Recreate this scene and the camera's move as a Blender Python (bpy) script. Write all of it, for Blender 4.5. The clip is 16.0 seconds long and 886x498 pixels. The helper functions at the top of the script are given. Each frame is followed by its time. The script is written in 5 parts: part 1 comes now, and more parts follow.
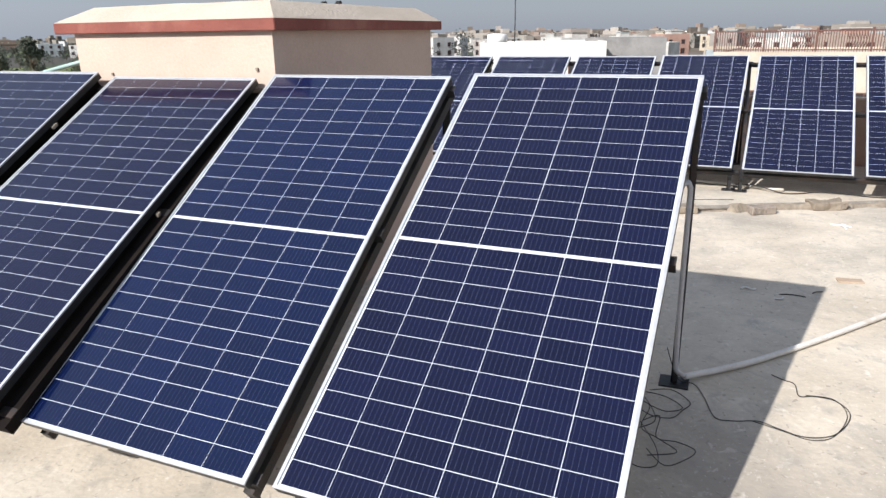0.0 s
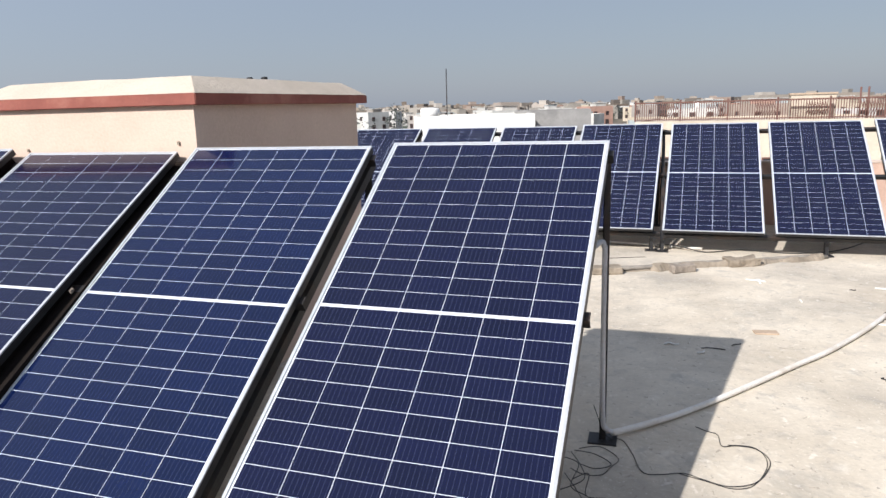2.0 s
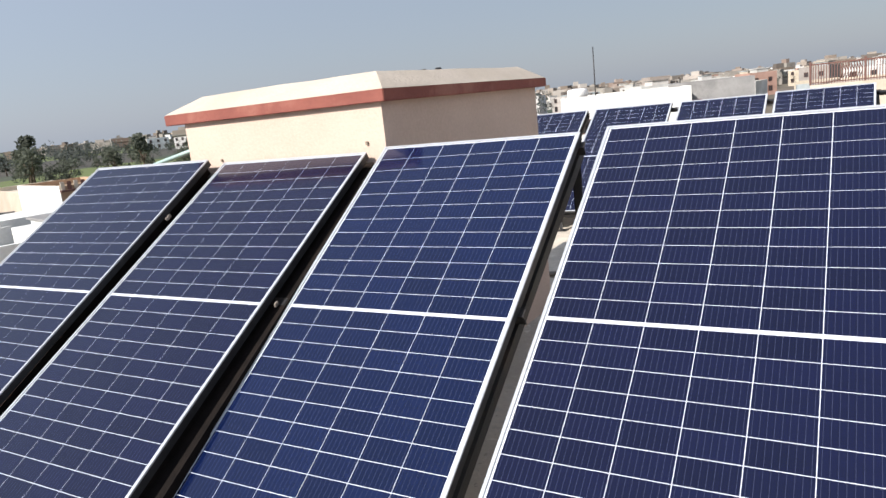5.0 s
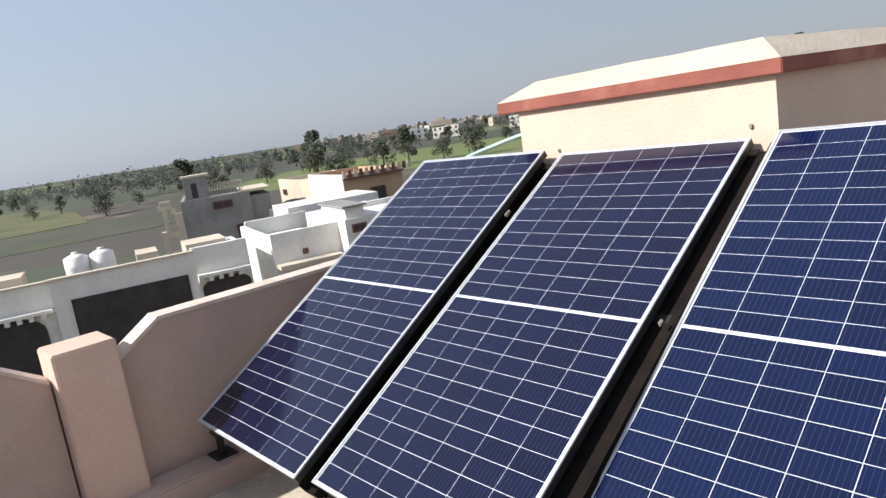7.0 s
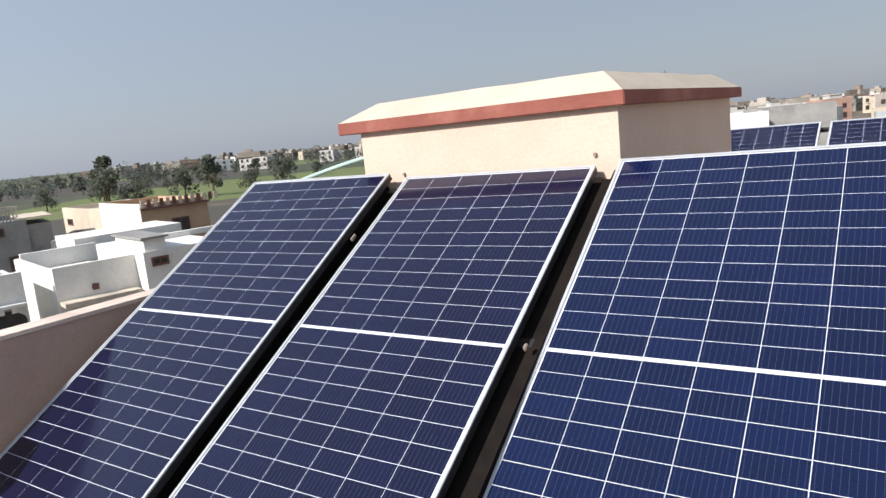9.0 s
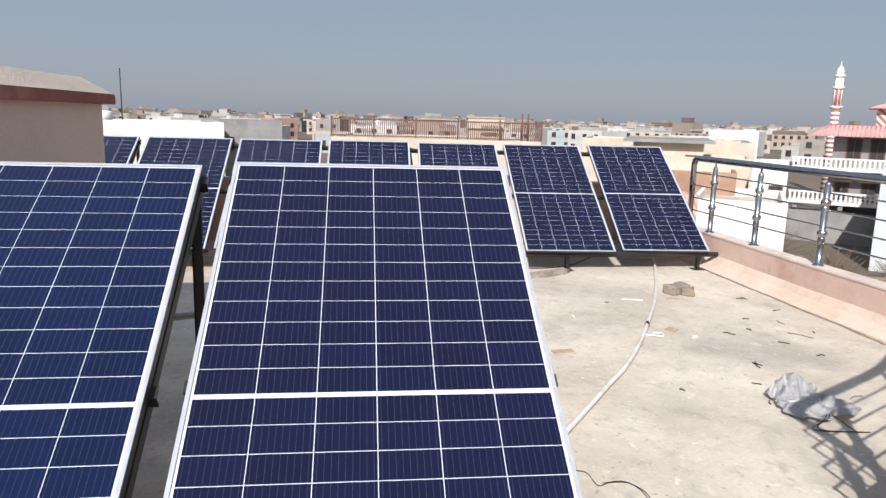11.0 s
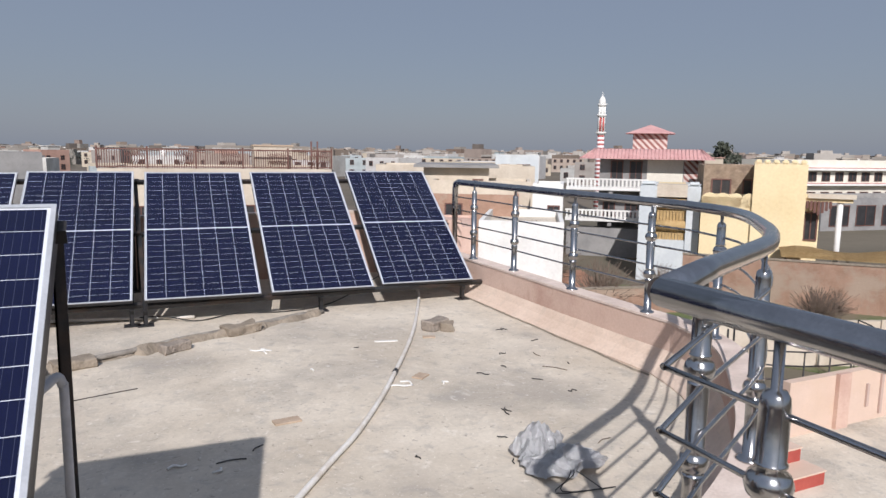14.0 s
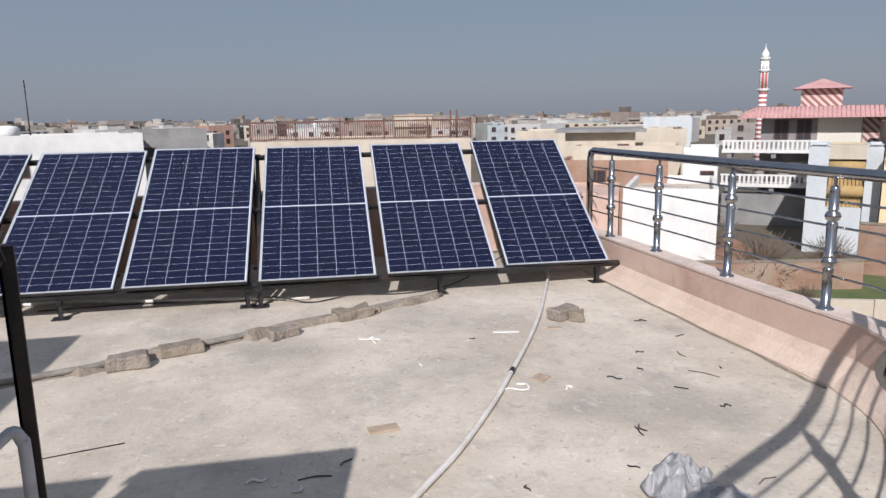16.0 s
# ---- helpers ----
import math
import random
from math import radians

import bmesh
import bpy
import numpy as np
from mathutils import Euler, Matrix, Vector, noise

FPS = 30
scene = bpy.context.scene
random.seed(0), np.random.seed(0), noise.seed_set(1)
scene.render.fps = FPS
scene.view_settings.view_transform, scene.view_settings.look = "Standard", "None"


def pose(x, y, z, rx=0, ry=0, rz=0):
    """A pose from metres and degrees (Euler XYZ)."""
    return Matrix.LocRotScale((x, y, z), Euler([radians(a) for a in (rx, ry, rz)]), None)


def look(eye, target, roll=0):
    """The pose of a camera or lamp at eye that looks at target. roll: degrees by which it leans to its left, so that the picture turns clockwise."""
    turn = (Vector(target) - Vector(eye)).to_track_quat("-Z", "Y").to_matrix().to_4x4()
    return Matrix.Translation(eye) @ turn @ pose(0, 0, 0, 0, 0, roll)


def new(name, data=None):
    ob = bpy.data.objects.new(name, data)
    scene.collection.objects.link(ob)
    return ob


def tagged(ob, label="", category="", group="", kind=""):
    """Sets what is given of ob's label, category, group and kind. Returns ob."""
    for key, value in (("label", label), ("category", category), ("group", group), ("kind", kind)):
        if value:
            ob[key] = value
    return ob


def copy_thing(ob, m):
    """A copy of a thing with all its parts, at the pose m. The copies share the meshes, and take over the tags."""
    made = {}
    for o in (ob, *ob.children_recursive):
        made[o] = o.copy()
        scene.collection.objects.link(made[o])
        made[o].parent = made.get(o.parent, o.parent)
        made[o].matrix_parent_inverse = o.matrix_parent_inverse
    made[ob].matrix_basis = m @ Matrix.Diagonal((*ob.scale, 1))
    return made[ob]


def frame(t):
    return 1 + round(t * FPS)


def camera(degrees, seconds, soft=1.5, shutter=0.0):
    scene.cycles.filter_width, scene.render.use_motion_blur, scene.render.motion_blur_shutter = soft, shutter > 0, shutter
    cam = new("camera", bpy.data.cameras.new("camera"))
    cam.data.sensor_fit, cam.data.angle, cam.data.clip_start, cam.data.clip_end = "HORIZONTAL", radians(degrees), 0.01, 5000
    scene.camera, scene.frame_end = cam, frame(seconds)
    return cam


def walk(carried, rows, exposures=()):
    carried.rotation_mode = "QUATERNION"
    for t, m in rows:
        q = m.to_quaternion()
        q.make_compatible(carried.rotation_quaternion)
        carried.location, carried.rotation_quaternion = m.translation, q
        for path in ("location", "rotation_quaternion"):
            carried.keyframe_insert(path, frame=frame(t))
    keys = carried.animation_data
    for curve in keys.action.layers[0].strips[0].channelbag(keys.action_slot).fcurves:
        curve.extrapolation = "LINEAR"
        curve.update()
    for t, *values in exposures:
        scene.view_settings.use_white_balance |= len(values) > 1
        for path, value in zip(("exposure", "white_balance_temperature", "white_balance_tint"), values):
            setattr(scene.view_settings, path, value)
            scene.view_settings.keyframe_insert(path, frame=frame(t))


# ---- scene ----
cam = camera(65.0, 16.0)
PATH = [
    (0, (0.103, -3.261, 1.683), (-0.608, -1.488, 1.091), -0.9),
    (0.5, (0.119, -3.27, 1.685), (-0.555, -1.458, 1.172), -3.0),
    (1, (0.133, -3.26, 1.689), (-0.493, -1.424, 1.202), -2.8),
    (1.5, (0.15, -3.274, 1.677), (-0.414, -1.41, 1.221), -2.4),
    (2, (0.188, -3.269, 1.666), (-0.374, -1.391, 1.265), -1.6),
    (2.5, (0.189, -3.26, 1.689), (-0.427, -1.388, 1.348), -2.8),
    (3, (0.067, -3.296, 1.691), (-0.468, -1.394, 1.383), -1.9),
    (3.2, (0.024, -3.303, 1.699), (-0.504, -1.399, 1.395), -2.3),
    (5.3, (-0.303, -3.011, 1.671), (-1.28, -1.328, 1.209), -6.9),
    (5.5, (-0.378, -3.019, 1.705), (-1.333, -1.335, 1.204), -7.3),
    (6, (-0.593, -3.064, 1.704), (-1.685, -1.433, 1.32), -5.4),
    (6.5, (-0.785, -3.102, 1.713), (-2.021, -1.576, 1.333), -5.1),
    (7, (-0.929, -2.966, 1.726), (-2.424, -1.687, 1.369), -8.7),
    (7.5, (-1.006, -2.873, 1.701), (-2.532, -1.607, 1.44), -4.4),
    (8, (-1.074, -2.869, 1.67), (-2.524, -1.513, 1.422), -4.8),
    (8.5, (-1.165, -2.912, 1.686), (-2.487, -1.446, 1.369), -6.1),
    (9, (-1.19, -2.948, 1.667), (-2.276, -1.301, 1.342), -5.8),
    (9.5, (-1.133, -2.944, 1.688), (-1.566, -1.025, 1.327), -2.6),
    (10, (-1.008, -2.936, 1.684), (-1.154, -0.972, 1.336), -3.7),
    (10.2, (-0.926, -2.915, 1.695), (-1.005, -0.946, 1.353), -1.7),
    (12.3, (-0.345, -2.413, 1.646), (0.42, -0.619, 1.2), -1.5),
    (12.5, (-0.283, -2.383, 1.651), (0.416, -0.55, 1.26), -1.1),
    (13, (-0.104, -2.359, 1.664), (0.473, -0.473, 1.33), -0.3),
    (13.5, (0.033, -2.286, 1.671), (0.626, -0.406, 1.335), -1.7),
    (14, (0.153, -2.079, 1.646), (0.998, -0.288, 1.367), 0.8),
    (14.5, (0.197, -1.942, 1.653), (1.049, -0.162, 1.329), -0.5),
    (15, (0.305, -1.806, 1.647), (0.939, 0.056, 1.288), 0.2),
    (15.5, (0.484, -1.666, 1.647), (0.977, 0.236, 1.276), -0.6),
    (16, (0.549, -1.518, 1.652), (1.004, 0.394, 1.281), -1.0),
]
EXPOSURES = [(0.0, 0.76, 6050, 12), (3.2, 0.74, 6050, 12), (5.5, 0.90, 6200, 12), (6.5, 0.90, 6200, 12), (8.0, 0.82, 6250, 12), (10.2, 0.80, 6100, 12), (12.3, 0.28, 6000, 15), (16.0, 0.25, 5900, 15)]
walk(cam, [(t, look(eye, target, roll)) for t, eye, target, roll in PATH], EXPOSURES)
SKY_STRENGTH, SUN_STRENGTH = 0.075, 4.2

# ---- world, sun, exposure ----
SUN_DIR = Vector((0.832, 1.806, -1.454)).normalized()
world = bpy.data.worlds.new("sky")
scene.world = world
world.use_nodes = True
wn = world.node_tree.nodes
sky = wn.new("ShaderNodeTexSky")
sky.sky_type = "NISHITA"
sky.sun_disc = False
sky.sun_elevation = radians(36.2)
sky.sun_rotation = radians(204.7)
sky.air_density = 1.2
sky.dust_density = 1.0
sky.ozone_density = 2.0
wn["Background"].inputs["Strength"].default_value = 1.0
# thin dusty haze over a clear sky
clear_sky = wn.new("ShaderNodeMixRGB")
clear_sky.blend_type = "MULTIPLY"
clear_sky.inputs["Fac"].default_value = 1.0
clear_sky.inputs["Color2"].default_value = (SKY_STRENGTH, SKY_STRENGTH, SKY_STRENGTH, 1)
world.node_tree.links.new(sky.outputs[0], clear_sky.inputs["Color1"])
hazy = wn.new("ShaderNodeMixRGB")
hazy.inputs["Fac"].default_value = 0.80
hazy.inputs["Color2"].default_value = (0.216, 0.239, 0.277, 1)
world.node_tree.links.new(clear_sky.outputs[0], hazy.inputs["Color1"])
# the haze brightens smoothly towards the sun
way = wn.new("ShaderNodeTexCoord")
toward = wn.new("ShaderNodeVectorMath")
toward.operation = "DOT_PRODUCT"
toward.inputs[1].default_value = -SUN_DIR
world.node_tree.links.new(way.outputs["Generated"], toward.inputs[0])
lobe = wn.new("ShaderNodeMapRange")
lobe.interpolation_type = "SMOOTHSTEP"
lobe.inputs["From Min"].default_value, lobe.inputs["From Max"].default_value = -0.75, 0.9
lobe.inputs["To Min"].default_value, lobe.inputs["To Max"].default_value = 0.91, 1.42
world.node_tree.links.new(toward.outputs["Value"], lobe.inputs["Value"])
bright = wn.new("ShaderNodeVectorMath")
bright.operation = "SCALE"
world.node_tree.links.new(hazy.outputs[0], bright.inputs[0])
world.node_tree.links.new(lobe.outputs[0], bright.inputs["Scale"])
world.node_tree.links.new(bright.outputs[0], wn["Background"].inputs["Color"])
sun_data = bpy.data.lights.new("sun", "SUN")
sun_data.energy = SUN_STRENGTH
sun_data.angle = radians(0.7)
sun_data.color = (1.0, 0.94, 0.85)
sun = new("sun", sun_data)
sun.matrix_world = look((-20, -40, 40), Vector((-20, -40, 40)) + SUN_DIR)

# ---- materials ----


def surface(name, c1, c2, scale=2.0, rough=0.8, metal=0.0, bump=0.15, fine=60.0, c3=None, stain=0.0, spread=0.0, spec=0.4):
    """A worn surface: two colours mixed by broad noise, fine grain, optional stains and a spread from piece to piece."""
    m = bpy.data.materials.new(name)
    m.use_nodes = True
    nt = m.node_tree
    n, li = nt.nodes, nt.links
    b = n["Principled BSDF"]
    b.inputs["Roughness"].default_value = rough
    b.inputs["Metallic"].default_value = metal
    b.inputs["Specular IOR Level"].default_value = spec
    co = n.new("ShaderNodeTexCoord")
    broad = n.new("ShaderNodeTexNoise")
    broad.inputs["Scale"].default_value = scale
    broad.inputs["Detail"].default_value = 6
    broad.inputs["Roughness"].default_value = 0.65
    grain = n.new("ShaderNodeTexNoise")
    grain.inputs["Scale"].default_value = fine
    grain.inputs["Detail"].default_value = 4
    li.new(co.outputs["Object"], broad.inputs["Vector"])
    li.new(co.outputs["Object"], grain.inputs["Vector"])
    ramp = n.new("ShaderNodeValToRGB")
    ramp.color_ramp.elements[0].position, ramp.color_ramp.elements[1].position = 0.35, 0.65
    ramp.color_ramp.elements[0].color, ramp.color_ramp.elements[1].color = (*c1, 1), (*c2, 1)
    li.new(broad.outputs["Fac"], ramp.inputs["Fac"])
    out = ramp.outputs["Color"]
    if c3:
        blot = n.new("ShaderNodeTexNoise")
        blot.inputs["Scale"].default_value = scale * 0.37
        blot.inputs["Detail"].default_value = 8
        blot.inputs["Roughness"].default_value = 0.7
        li.new(co.outputs["Object"], blot.inputs["Vector"])
        edge = n.new("ShaderNodeMapRange")
        edge.inputs["From Min"].default_value, edge.inputs["From Max"].default_value = 0.50, 0.60
        edge.inputs["To Max"].default_value = stain
        li.new(blot.outputs["Fac"], edge.inputs["Value"])
        mix = n.new("ShaderNodeMixRGB")
        mix.inputs["Color2"].default_value = (*c3, 1)
        li.new(edge.outputs[0], mix.inputs["Fac"])
        li.new(out, mix.inputs["Color1"])
        out = mix.outputs[0]
    gm = n.new("ShaderNodeMapRange")
    gm.inputs["To Min"].default_value, gm.inputs["To Max"].default_value = 0.88, 1.12
    li.new(grain.outputs["Fac"], gm.inputs["Value"])
    value = gm.outputs[0]
    if spread:
        info = n.new("ShaderNodeObjectInfo")
        sm = n.new("ShaderNodeMapRange")
        sm.inputs["To Min"].default_value, sm.inputs["To Max"].default_value = 1 - spread, 1 + spread
        li.new(info.outputs["Random"], sm.inputs["Value"])
        mul = n.new("ShaderNodeMath")
        mul.operation = "MULTIPLY"
        li.new(value, mul.inputs[0])
        li.new(sm.outputs[0], mul.inputs[1])
        value = mul.outputs[0]
    hsv = n.new("ShaderNodeHueSaturation")
    li.new(value, hsv.inputs["Value"])
    li.new(out, hsv.inputs["Color"])
    li.new(hsv.outputs[0], b.inputs["Base Color"])
    if bump:
        bp = n.new("ShaderNodeBump")
        bp.inputs["Strength"].default_value = bump
        bp.inputs["Distance"].default_value = 0.02
        li.new(grain.outputs["Fac"], bp.inputs["Height"])
        li.new(bp.outputs[0], b.inputs["Normal"])
    return m


def weather(m, colour, scale, lo, hi, amount, detail=8):
    """Lays stains of one colour over a material, where a noise of that scale runs high."""
    nt = m.node_tree
    n, li = nt.nodes, nt.links
    b = n["Principled BSDF"]
    base = b.inputs["Base Color"].links[0].from_socket
    co = [k for k in n if k.type == "TEX_COORD"][0]
    tex = n.new("ShaderNodeTexNoise")
    tex.inputs["Scale"].default_value = scale
    tex.inputs["Detail"].default_value = detail
    tex.inputs["Roughness"].default_value = 0.62
    tex.inputs["Distortion"].default_value = 0.6
    li.new(co.outputs["Object"], tex.inputs["Vector"])
    rng_node = n.new("ShaderNodeMapRange")
    rng_node.inputs["From Min"].default_value, rng_node.inputs["From Max"].default_value = lo, hi
    rng_node.inputs["To Max"].default_value = amount
    li.new(tex.outputs["Fac"], rng_node.inputs["Value"])
    mix = n.new("ShaderNodeMixRGB")
    mix.inputs["Color2"].default_value = (*colour, 1)
    li.new(rng_node.outputs[0], mix.inputs["Fac"])
    li.new(base, mix.inputs["Color1"])
    li.new(mix.outputs[0], b.inputs["Base Color"])
    return m


def palette(name, colours, rough=0.85):
    """Paint that differs from house to house, with streaks and weathering."""
    m = surface(name, (0.8, 0.8, 0.8), (1, 1, 1), 0.5, rough, fine=3.0, bump=0.05, c3=(0.5, 0.47, 0.42), stain=0.4)
    nt = m.node_tree
    n, li = nt.nodes, nt.links
    info = n.new("ShaderNodeObjectInfo")
    ramp = n.new("ShaderNodeValToRGB")
    ramp.color_ramp.interpolation = "CONSTANT"
    while len(ramp.color_ramp.elements) < len(colours):
        ramp.color_ramp.elements.new(0.5)
    for k, c in enumerate(colours):
        ramp.color_ramp.elements[k].position = k / len(colours)
        ramp.color_ramp.elements[k].color = (*c, 1)
    li.new(info.outputs["Random"], ramp.inputs["Fac"])
    hue = [k for k in n if k.type == "HUE_SAT"][0]
    mix = n.new("ShaderNodeMixRGB")
    mix.blend_type = "MULTIPLY"
    mix.inputs["Fac"].default_value = 1
    li.new(ramp.outputs[0], mix.inputs["Color1"])
    li.new(hue.outputs[0], mix.inputs["Color2"])
    li.new(mix.outputs[0], n["Principled BSDF"].inputs["Base Color"])
    return m


def cell_paint(name, c1, c2):
    """Dark silicon under glass, with fine silver busbars along the cell."""
    m = surface(name, c1, c2, 9.0, 0.16, bump=0.0, fine=30, spread=0.14, spec=0.4)
    nt = m.node_tree
    n, li = nt.nodes, nt.links
    b = n["Principled BSDF"]
    co = [k for k in n if k.type == "TEX_COORD"][0]
    hue = [k for k in n if k.type == "HUE_SAT"][0]
    sep = n.new("ShaderNodeSeparateXYZ")
    li.new(co.outputs["Object"], sep.inputs[0])
    a = n.new("ShaderNodeMath")
    a.operation = "MULTIPLY"
    a.inputs[1].default_value = 9 / CELL_W
    li.new(sep.outputs["X"], a.inputs[0])
    fr = n.new("ShaderNodeMath")
    fr.operation = "FRACT"
    li.new(a.outputs[0], fr.inputs[0])
    ds = n.new("ShaderNodeMath")
    ds.operation = "SUBTRACT"
    ds.inputs[1].default_value = 0.5
    li.new(fr.outputs[0], ds.inputs[0])
    ab = n.new("ShaderNodeMath")
    ab.operation = "ABSOLUTE"
    li.new(ds.outputs[0], ab.inputs[0])
    lt = n.new("ShaderNodeMath")
    lt.operation = "LESS_THAN"
    lt.inputs[1].default_value = 0.03
    li.new(ab.outputs[0], lt.inputs[0])
    mix = n.new("ShaderNodeMixRGB")
    mix.inputs["Color2"].default_value = (0.032, 0.036, 0.062, 1)
    li.new(lt.outputs[0], mix.inputs["Fac"])
    li.new(hue.outputs[0], mix.inputs["Color1"])
    li.new(mix.outputs[0], b.inputs["Base Color"])
    b.inputs["Coat Weight"].default_value = 0.12
    b.inputs["Coat Roughness"].default_value = 0.06
    return m


def striped(name, c1, c2, per_metre, axis="Z", slant=0.0, rough=0.7):
    """Painted stripes of real width along one axis, slanted if wanted."""
    m = surface(name, c1, c1, 1.0, rough, fine=8, bump=0.05)
    nt = m.node_tree
    n, li = nt.nodes, nt.links
    co = [k for k in n if k.type == "TEX_COORD"][0]
    hue = [k for k in n if k.type == "HUE_SAT"][0]
    sep = n.new("ShaderNodeSeparateXYZ")
    li.new(co.outputs["Object"], sep.inputs[0])
    a = n.new("ShaderNodeMath")
    a.operation = "MULTIPLY_ADD"
    a.inputs[1].default_value = slant
    li.new(sep.outputs["X" if axis == "Z" else "Z"], a.inputs[0])
    li.new(sep.outputs[axis], a.inputs[2])
    k = n.new("ShaderNodeMath")
    k.operation = "MULTIPLY"
    k.inputs[1].default_value = per_metre
    li.new(a.outputs[0], k.inputs[0])
    fr = n.new("ShaderNodeMath")
    fr.operation = "FRACT"
    li.new(k.outputs[0], fr.inputs[0])
    gt = n.new("ShaderNodeMath")
    gt.operation = "GREATER_THAN"
    gt.inputs[1].default_value = 0.5
    li.new(fr.outputs[0], gt.inputs[0])
    mix = n.new("ShaderNodeMixRGB")
    mix.inputs["Color2"].default_value = (*c2, 1)
    li.new(gt.outputs[0], mix.inputs["Fac"])
    li.new(hue.outputs[0], mix.inputs["Color1"])
    li.new(mix.outputs[0], n["Principled BSDF"].inputs["Base Color"])
    return m


def land_paint():
    """Fields, bare earth and scrub, in patches tens of metres wide."""
    m = surface("land", (0.10, 0.085, 0.062), (0.16, 0.13, 0.095), 0.06, 0.95, fine=1.2, bump=0.3)
    nt = m.node_tree
    n, li = nt.nodes, nt.links
    co = [k for k in n if k.type == "TEX_COORD"][0]
    hue = [k for k in n if k.type == "HUE_SAT"][0]
    vor = n.new("ShaderNodeTexVoronoi")
    vor.inputs["Scale"].default_value = 0.012
    li.new(co.outputs["Object"], vor.inputs["Vector"])
    sep = n.new("ShaderNodeSeparateColor")
    li.new(vor.outputs["Color"], sep.inputs[0])
    ramp = n.new("ShaderNodeValToRGB")
    ramp.color_ramp.interpolation = "CONSTANT"
    cols = [(0.04, 0.055, 0.03), (0.055, 0.05, 0.04), (0.11, 0.14, 0.04), (0.05, 0.062, 0.036), (0.05, 0.045, 0.04)]
    while len(ramp.color_ramp.elements) < 5:
        ramp.color_ramp.elements.new(0.5)
    for k, c in enumerate(cols):
        ramp.color_ramp.elements[k].position = k / 5
        ramp.color_ramp.elements[k].color = (*c, 1)
    li.new(sep.outputs[0], ramp.inputs["Fac"])
    n2 = n.new("ShaderNodeTexNoise")
    n2.inputs["Scale"].default_value = 0.15
    n2.inputs["Detail"].default_value = 7
    li.new(co.outputs["Object"], n2.inputs["Vector"])
    sx = n.new("ShaderNodeSeparateXYZ")
    li.new(co.outputs["Object"], sx.inputs[0])
    west = n.new("ShaderNodeMapRange")
    west.inputs["From Min"].default_value, west.inputs["From Max"].default_value = -30, -48
    west.inputs["To Min"].default_value, west.inputs["To Max"].default_value = 0.06, 0.95
    li.new(sx.outputs["X"], west.inputs["Value"])
    nm = n.new("ShaderNodeMapRange")
    nm.inputs["From Min"].default_value, nm.inputs["From Max"].default_value = 0.28, 0.42
    li.new(n2.outputs["Fac"], nm.inputs["Value"])
    mul = n.new("ShaderNodeMath")
    mul.operation = "MULTIPLY"
    li.new(nm.outputs[0], mul.inputs[0])
    li.new(west.outputs[0], mul.inputs[1])
    mix = n.new("ShaderNodeMixRGB")
    li.new(mul.outputs[0], mix.inputs["Fac"])
    li.new(hue.outputs[0], mix.inputs["Color1"])
    li.new(ramp.outputs[0], mix.inputs["Color2"])
    li.new(mix.outputs[0], n["Principled BSDF"].inputs["Base Color"])
    return m


PANEL_W, PANEL_H = 1.04, 2.09
CELL_W, CELL_H = 0.1643, 0.08253
GROUND = -5.0

M_CELL = cell_paint("blue_silicon_cell", (0.0016, 0.0056, 0.0310), (0.0025, 0.0074, 0.039))
M_CELL_VIOLET = cell_paint("violet_silicon_cell", (0.0024, 0.0036, 0.0210), (0.0035, 0.0050, 0.0275))
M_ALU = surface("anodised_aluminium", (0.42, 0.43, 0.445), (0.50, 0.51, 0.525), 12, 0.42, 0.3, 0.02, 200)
M_FSIDE = surface("dark_side_aluminium", (0.03, 0.03, 0.032), (0.05, 0.05, 0.052), 12, 0.45, 0.4, 0.02, 200)
M_BACK = surface("white_backsheet", (0.54, 0.56, 0.59), (0.62, 0.64, 0.67), 5, 0.25, 0, 0.0, 80)
M_BLACK = surface("black_painted_steel", (0.012, 0.012, 0.013), (0.028, 0.027, 0.027), 8, 0.5, 0.0, 0.1, 90, c3=(0.09, 0.05, 0.03), stain=0.35)
M_CONC = surface("roof_screed", (0.475, 0.41, 0.322), (0.635, 0.562, 0.455), 1.1, 0.92, 0, 0.2, 38, c3=(0.33, 0.295, 0.245), stain=0.7)
weather(M_CONC, (0.36, 0.315, 0.26), 0.8, 0.48, 0.66, 0.6)
weather(M_CONC, (0.30, 0.28, 0.25), 3.3, 0.56, 0.72, 0.5)
weather(M_CONC, (0.72, 0.67, 0.58), 5.1, 0.60, 0.72, 0.45)
weather(M_CONC, (0.74, 0.68, 0.59), 55.0, 0.64, 0.70, 0.7, 3)
weather(M_CONC, (0.33, 0.30, 0.265), 8.0, 0.55, 0.68, 0.5)
weather(M_CONC, (0.76, 0.70, 0.61), 13.0, 0.60, 0.70, 0.55)
weather(M_CONC, (0.22, 0.19, 0.16), 23.0, 0.62, 0.70, 0.6, 3)
M_CEMENT = surface("rough_cement", (0.19, 0.155, 0.115), (0.30, 0.25, 0.19), 6, 0.95, 0, 0.8, 30)
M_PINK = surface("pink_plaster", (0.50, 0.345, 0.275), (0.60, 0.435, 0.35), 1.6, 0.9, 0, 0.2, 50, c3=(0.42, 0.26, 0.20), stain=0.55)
M_KERB = surface("patchy_pink_plaster", (0.52, 0.37, 0.295), (0.60, 0.45, 0.365), 1.3, 0.9, 0, 0.2, 50, c3=(0.40, 0.245, 0.185), stain=0.75)
